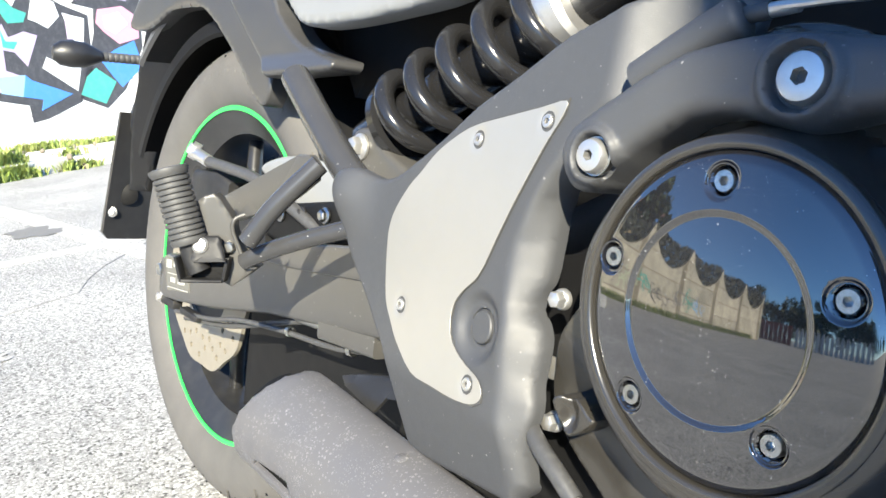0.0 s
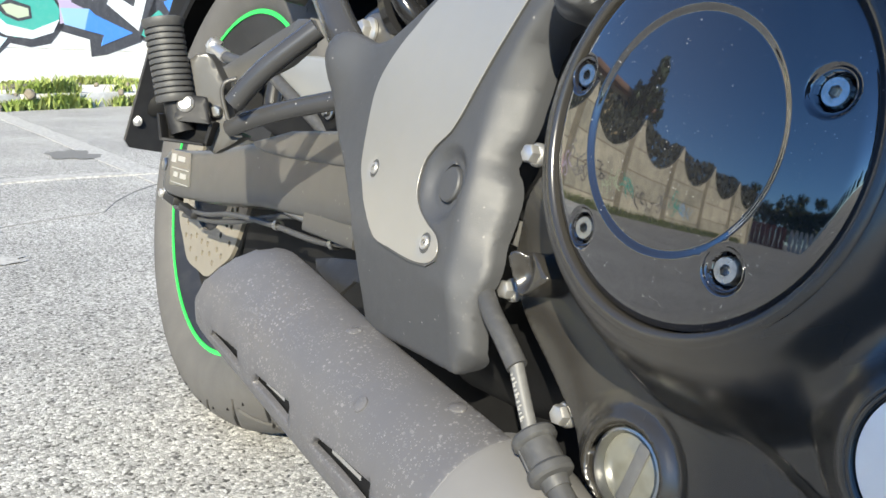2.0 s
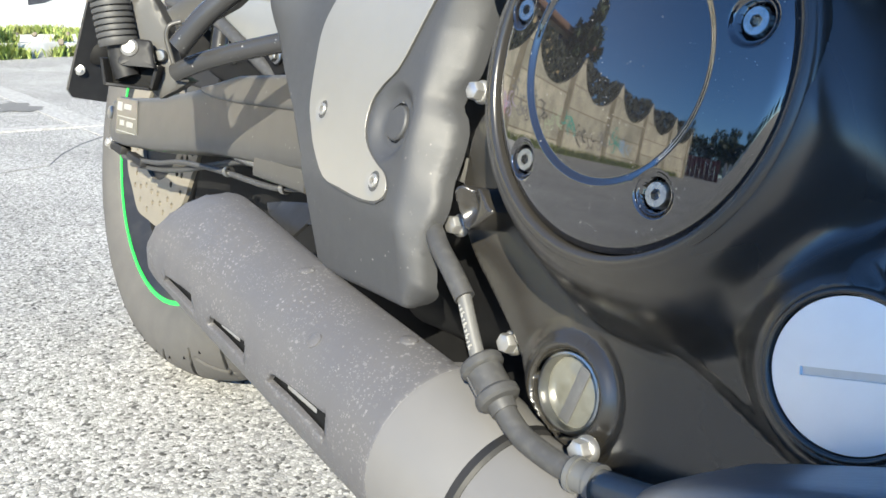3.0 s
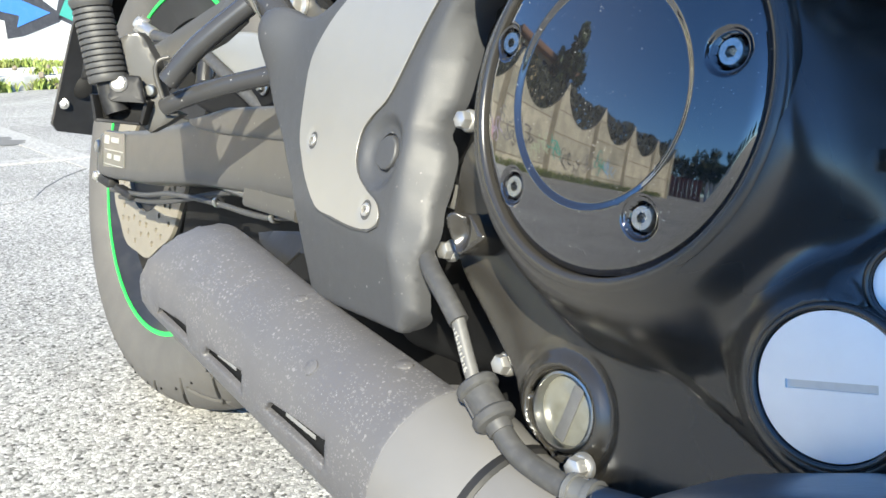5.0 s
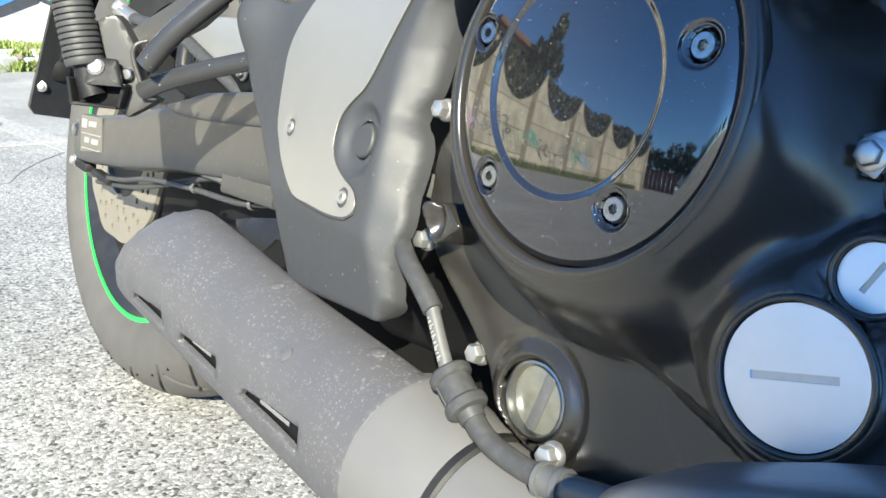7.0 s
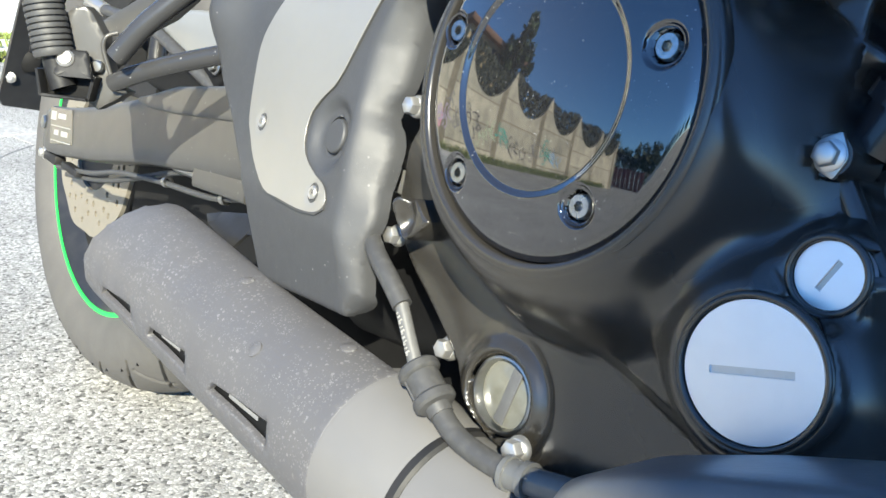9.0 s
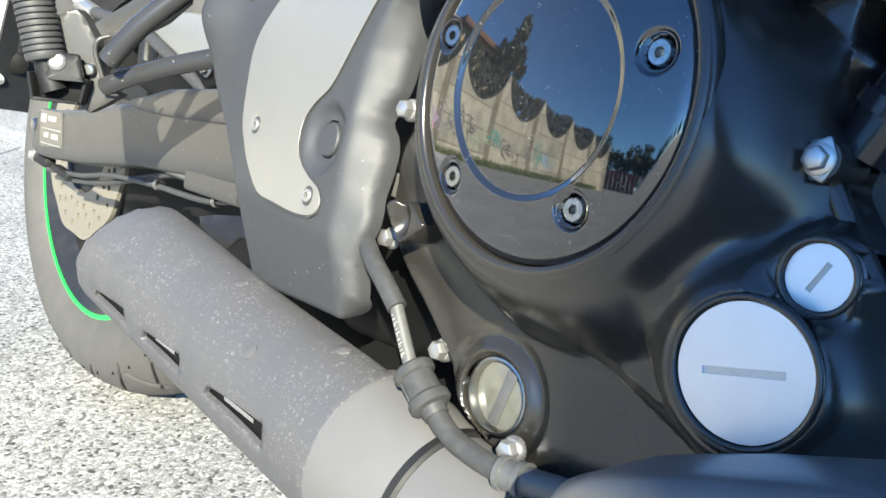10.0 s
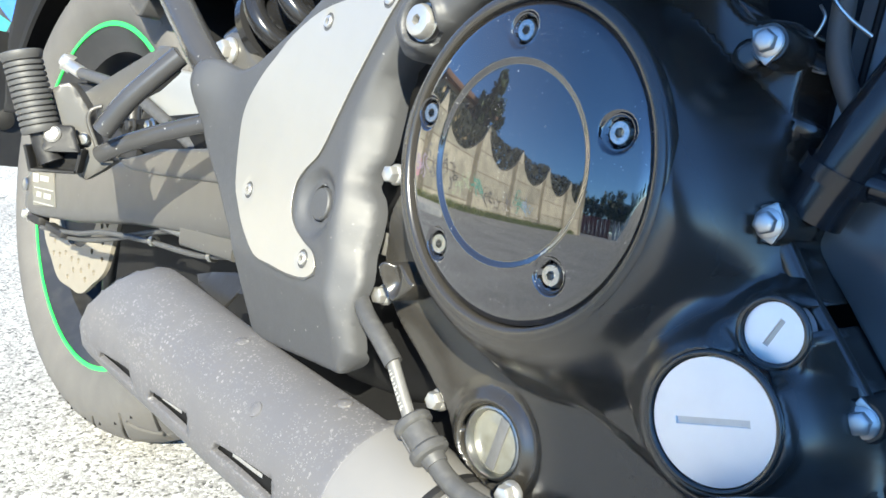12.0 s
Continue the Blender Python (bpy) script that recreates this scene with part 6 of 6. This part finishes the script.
for pts in ([(0.9064, -0.226, 0.5556), (0.9123, -0.226, 0.551), (0.9174, -0.226, 0.5469)], [(0.9246, -0.226, 0.5463), (0.9303, -0.226, 0.5429), (0.9355, -0.226, 0.5391)], [(0.9361, -0.226, 0.5387), (0.9361, -0.226, 0.5331), (0.9359, -0.226, 0.528)], [(0.9378, -0.226, 0.5338), (0.9413, -0.226, 0.5329), (0.9446, -0.226, 0.5325)], [(0.9372, -0.226, 0.5438), (0.939, -0.226, 0.5476), (0.9396, -0.226, 0.5517), (0.9371, -0.226, 0.5552)]):
    part("bracket_wire", tube(pts, 0.0006, 8), M_STEEL, bike, "thin bright edge of a bracket between engine and radiator")
part("wiring_loom", tube([(0.925, -0.236, 0.60), (0.945, -0.232, 0.565), (0.95, -0.23, 0.535), (0.97, -0.22, 0.50)], 0.004, 10), M_RUBBER, bike)
part("wire", tube([(0.93, -0.238, 0.585), (0.945, -0.236, 0.556), (0.958, -0.23, 0.545)], 0.0007, 8), M_STEEL, bike)

# hose with clamps, footbrake
HY = -0.247
hose = part("drain_hose", tube([(0.7400, -0.2400, 0.3965), (0.7482, -0.2431, 0.3913), (0.7570, -0.2455, 0.3873), (0.7690, HY, 0.3815), (0.7815, HY, 0.3732)], lambda t: 0.0036 + 0.0012 * min(1, 4 * t), 18), M_HOSE, bike, "black rubber drain hose with grey joints")
part("printed_sleeve", tube([(0.7800, HY, 0.3745), (0.790, HY, 0.362), (0.8000, HY, 0.3500)], 0.0034, 16), M_SLEEVE, hose)
for k in range(13):
    a = k / 13
    part("printed_mark", block((0.0006 + 0.0003 * (k % 2), 0.0005, 0.0011 + 0.0006 * (k % 3)), (0.7835 + 0.0135 * a + 0.0004 * (k % 3 - 1), HY - 0.0033, 0.3702 - 0.0166 * a), 0, Matrix.Rotation(radians(40), 4, "Y")), M_WHITE, hose)
J0, J1 = Vector((0.7995, HY, 0.3512)), Vector((0.8205, HY, 0.3385))
jw = (J1 - J0).normalized()
joint = part("joint", lathe([(0.0035, 0.0), (0.0088, 0.0004), (0.0098, 0.0016), (0.0098, 0.0044), (0.0090, 0.0054), (0.0080, 0.0058), (0.0080, 0.0155), (0.0092, 0.0162), (0.0098, 0.0172), (0.0098, 0.0200), (0.0088, 0.0212), (0.0062, 0.0220), (0.0056, 0.0262), (0.0040, 0.0264)], J0, jw, 36), M_HOSE, hose, "grey plastic hose joint", 30)
for k in range(5):
    a = radians(-150 + 30 * k)
    side_ = jw.cross(Vector((0, 1, 0))).normalized() * math.sin(a) + Vector((0, 1, 0)) * math.cos(a)
    part("joint_rib", tube([J0 + jw * 0.0056 + side_ * 0.0080, J0 + jw * 0.0160 + side_ * 0.0080], 0.0007, 6), M_HOSE, hose)
part("joint_tab", block((0.0085, 0.006, 0.004), J0 + jw * 0.0125 + Vector((-0.0058, 0.004, -0.0075)), 0.001, Matrix.Rotation(radians(31), 4, "Y")), M_HOSE, hose)
part("lower_hose", tube([(0.8185, HY, 0.3397), (0.8270, HY, 0.3350), (0.8350, HY, 0.3326), (0.8440, HY, 0.3318), (0.8540, HY, 0.3318), (0.8660, HY, 0.3330)], 0.0050, 18), M_HOSE, hose)
part("joint", joined(tube([(0.8635, HY, 0.3326), (0.8660, HY, 0.3330)], 0.0074, 24), tube([(0.8655, HY, 0.3329), (0.8735, HY, 0.3345)], 0.0064, 24), tube([(0.8730, HY, 0.3344), (0.8760, HY, 0.3350)], 0.0076, 24), tube([(0.8755, HY, 0.3350), (0.905, HY, 0.343)], 0.0058, 24)), M_CLEAR, hose, "clear grey plastic hose connector")
M_PEDAL = material("worn_grey_rubber_pad", (0.125, 0.128, 0.130), 0.34, spots=((40, 0.4, (0.08, 0.082, 0.084), 0.42, 0.65), (700, 0.3, DUST, 0.68, 0.8)), bump=0.08, bump_size=500, rough_var=0.08)
pedal = part("brake_pedal", box_beam([(0.928, -0.300, 0.352, 0.008, 0.010), (0.931, -0.300, 0.356, 0.016, 0.016), (0.936, -0.300, 0.363, 0.021, 0.0175), (0.945, -0.300, 0.3695, 0.024, 0.018), (0.955, -0.300, 0.375, 0.025, 0.0178), (0.975, -0.300, 0.385, 0.025, 0.018), (1.0, -0.300, 0.396, 0.025, 0.018), (1.06, -0.300, 0.416, 0.025, 0.018), (1.10, -0.30, 0.426, 0.02, 0.014)]), M_PEDAL, bike, "black brake pedal with a rounded rubber pad", 60)
for k in range(9):
    part("pad_rib", block((0.0012, 0.010, 0.0012), (0.958 + 0.0030 * k, -0.314, 0.3925 + 0.00135 * k), 0.0003, pose(0, 0, 0, 0, -25, 0)), M_RUBBER, pedal)

# rear fender, stay, plate holder, indicator, tail
def fender_mesh(r, a0, a1, half, drop, thick=0.004):
    rings = []
    for k in range(33):
        a = radians(a0 + (a1 - a0) * k / 32)
        ring = []
        prof = [(-half, -drop), (-half * 0.98, -drop * 0.4), (-half * 0.85, -0.006), (0, 0), (half * 0.85, -0.006), (half * 0.98, -drop * 0.4), (half, -drop)]
        prof = prof + [(y * 0.96, d - thick) for y, d in reversed(prof)]
        for y, d in prof:
            ring.append((-(r + d) * math.sin(a), y, AXLE[2] + (r + d) * math.cos(a)))
        rings.append(ring)
    return loft(rings)


fender = part("rear_fender", fender_mesh(0.392, -34, 44, 0.115, 0.02), M_FENDER, bike, "grey rear fender", 50)
part("fender_side", relief(loop_of([(-0.29, 0.64), (-0.245, 0.628), (-0.186, 0.634), (-0.12, 0.653), (-0.032, 0.654), (0.005, 0.643), (0.061, 0.612), (0.098, 0.586), (0.141, 0.552), (0.165, 0.540), (0.178, 0.545), (0.186, 0.569), (0.16, 0.62), (0.12, 0.70), (-0.062, 0.71), (-0.22, 0.69)], 3), lambda x, z: -0.122 + 0 * x, 0.006, 0.02, 0.003), M_FENDER, fender)
part("fender_lining", fender_mesh(0.345, -60, 66, 0.095, 0.03), M_DULL, fender, "black inner fender")
part("fender_stay", relief(loop_of([(0.06, 0.69), (0.103, 0.653), (0.162, 0.609), (0.203, 0.580), (0.216, 0.5705), (0.235, 0.5705), (0.28, 0.5745), (0.338, 0.5785), (0.3485, 0.5805), (0.3515, 0.585), (0.347, 0.590), (0.335, 0.592), (0.318, 0.595), (0.289, 0.601), (0.268, 0.608), (0.251, 0.617), (0.236, 0.627), (0.223, 0.638), (0.205, 0.665), (0.18, 0.70)], 3), lambda x, z: -0.140 - 0.007 * step(0.592, 0.574, z - 0.05 * (x - 0.213)), 0.003, 0.03, 0.004), M_FENDER, fender, "cast grey fender stay", 70)
part("tray_side", relief([(0.17, 0.64), (0.22, 0.60), (0.25, 0.56), (0.40, 0.555), (0.48, 0.60), (0.58, 0.66), (0.58, 0.72), (0.18, 0.70)], lambda x, z: -0.055 + 0 * x, 0.03, 0.01, 0.002), M_DULL, bike, "black plastic panel below the seat")
part("seat_base", box_beam([(0.10, 0, 0.74, 0.10, 0.03), (0.25, 0, 0.71, 0.15, 0.05), (0.45, 0, 0.71, 0.18, 0.05), (0.75, 0, 0.74, 0.19, 0.05), (1.1, 0, 0.80, 0.17, 0.05)]), M_SEAT, bike, "pale grey side panel below the seat", 50)
part("under_seat_tray", box_beam([(0.22, 0.03, 0.60, 0.04, 0.06), (0.30, 0.03, 0.58, 0.06, 0.09), (0.60, 0.03, 0.58, 0.06, 0.10), (0.95, 0.02, 0.62, 0.12, 0.10)]), M_DULL, bike, "black battery tray and wiring below the seat", 50)
part("tank", box_beam([(0.70, 0, 0.84, 0.06, 0.04), (0.80, 0, 0.86, 0.14, 0.10), (1.0, 0, 0.90, 0.17, 0.14), (1.25, 0, 0.92, 0.14, 0.12), (1.32, 0, 0.92, 0.08, 0.06)]), M_FENDER, bike, "grey fuel tank", 60)
part("inner_mudguard", relief([(-0.400, 0.655), (-0.190, 0.620), (-0.232, 0.568), (-0.271, 0.517), (-0.314, 0.472), (-0.343, 0.407), (-0.352, 0.379), (-0.4386, 0.370), (-0.4500, 0.4855), (-0.4286, 0.571)], lambda x, z: -0.060 + 0 * x, 0.02, 0.12, 0.004), M_DULL, fender, "black plastic mudguard behind the tyre")
part("side_panel", relief(loop_of([(0.25, 0.70), (0.262, 0.655), (0.288, 0.628), (0.315, 0.618), (0.371, 0.6185), (0.449, 0.6254), (0.53, 0.637), (0.60, 0.668), (0.60, 0.72), (0.42, 0.74)], 3), lambda x, z: -0.155 - 0.02 * step(0.64, 0.70, z), 0.006, 0.02, 0.005), M_SEAT, bike, "pale grey side panel edge below the seat", 60)
holder = part("plate_holder", loft([[(-0.56, -0.045, 0.50), (-0.60, 0.10, 0.50), (-0.59, 0.10, 0.50), (-0.55, -0.045, 0.50)], [(-0.60, -0.055, 0.27), (-0.60, 0.10, 0.27), (-0.59, 0.10, 0.27), (-0.585, -0.055, 0.27)], [(-0.60, -0.045, 0.258), (-0.60, 0.10, 0.258), (-0.59, 0.10, 0.258), (-0.588, -0.045, 0.258)]]), M_BLACK, bike, "glossy black plate holder behind the tyre")
part("holder_arm", box_beam([(-0.30, 0.0, 0.56, 0.05, 0.012), (-0.45, 0.0, 0.53, 0.05, 0.02), (-0.58, 0.03, 0.48, 0.05, 0.03)]), M_BLACK, holder)
part("holder_screw", hex_bolt((-0.58, -0.0414, 0.3106), 0.007, 0.006, (0.85, -0.5, 0)), M_ZINC, holder)
part("holder_screw", hex_bolt((-0.575, -0.0354, 0.466), 0.007, 0.006, (0.85, -0.5, 0)), M_ZINC, holder)
part("rubber_buffer", lathe([(0.02, 0), (0.02, 0.008), (0.012, 0.012), (0, 0.012)], (-0.588, -0.012, 0.345), (0.9, -0.4, 0), 20), M_DULL, holder)
ind = part("turn_indicator", lathe([(0.0, -0.042), (0.012, -0.040), (0.021, -0.028), (0.0235, -0.008), (0.022, 0.012), (0.014, 0.030), (0.009, 0.040), (0.0, 0.04)], (-0.55, -0.125, 0.592), (0.1, 1, 0.05), 24), M_BLACK, bike, "black turn indicator on a rubber stalk")
part("indicator_stalk", ribbed((-0.55, -0.085, 0.594), (-0.55, -0.005, 0.598), 0.0085, 7), M_RUBBER, ind, "", 50)
part("reflector", block((0.012, 0.008, 0.010), (-0.50, -0.02, 0.560), 0.002), M_RED, bike, "small red reflector")
# front wheel and side stand carry the rest of the machine
fw = part("front_wheel", ring_of([(0.20, 0.04), (0.24, 0.06), (0.29, 0.05), (0.31, 0.0), (0.29, -0.05), (0.24, -0.06), (0.20, -0.04)], (1.60, 0, 0.312), OUT, 64), M_TYRE, bike)
part("front_rim", ring_of([(0.19, 0.04), (0.215, 0.045), (0.215, -0.045), (0.19, -0.04)], (1.60, 0, 0.312), OUT, 64), M_RIM, fw)
part("fork", joined(tube([(1.60, -0.09, 0.312), (1.34, -0.09, 0.95)], 0.025, 14), tube([(1.60, 0.09, 0.312), (1.34, 0.09, 0.95)], 0.025, 14)), M_BLACK, bike)
part("side_stand", tube([(0.75, 0.15, 0.33), (0.78, 0.22, 0.18), (0.80, 0.30, 0.045)], 0.012, 12), M_DARK, bike)
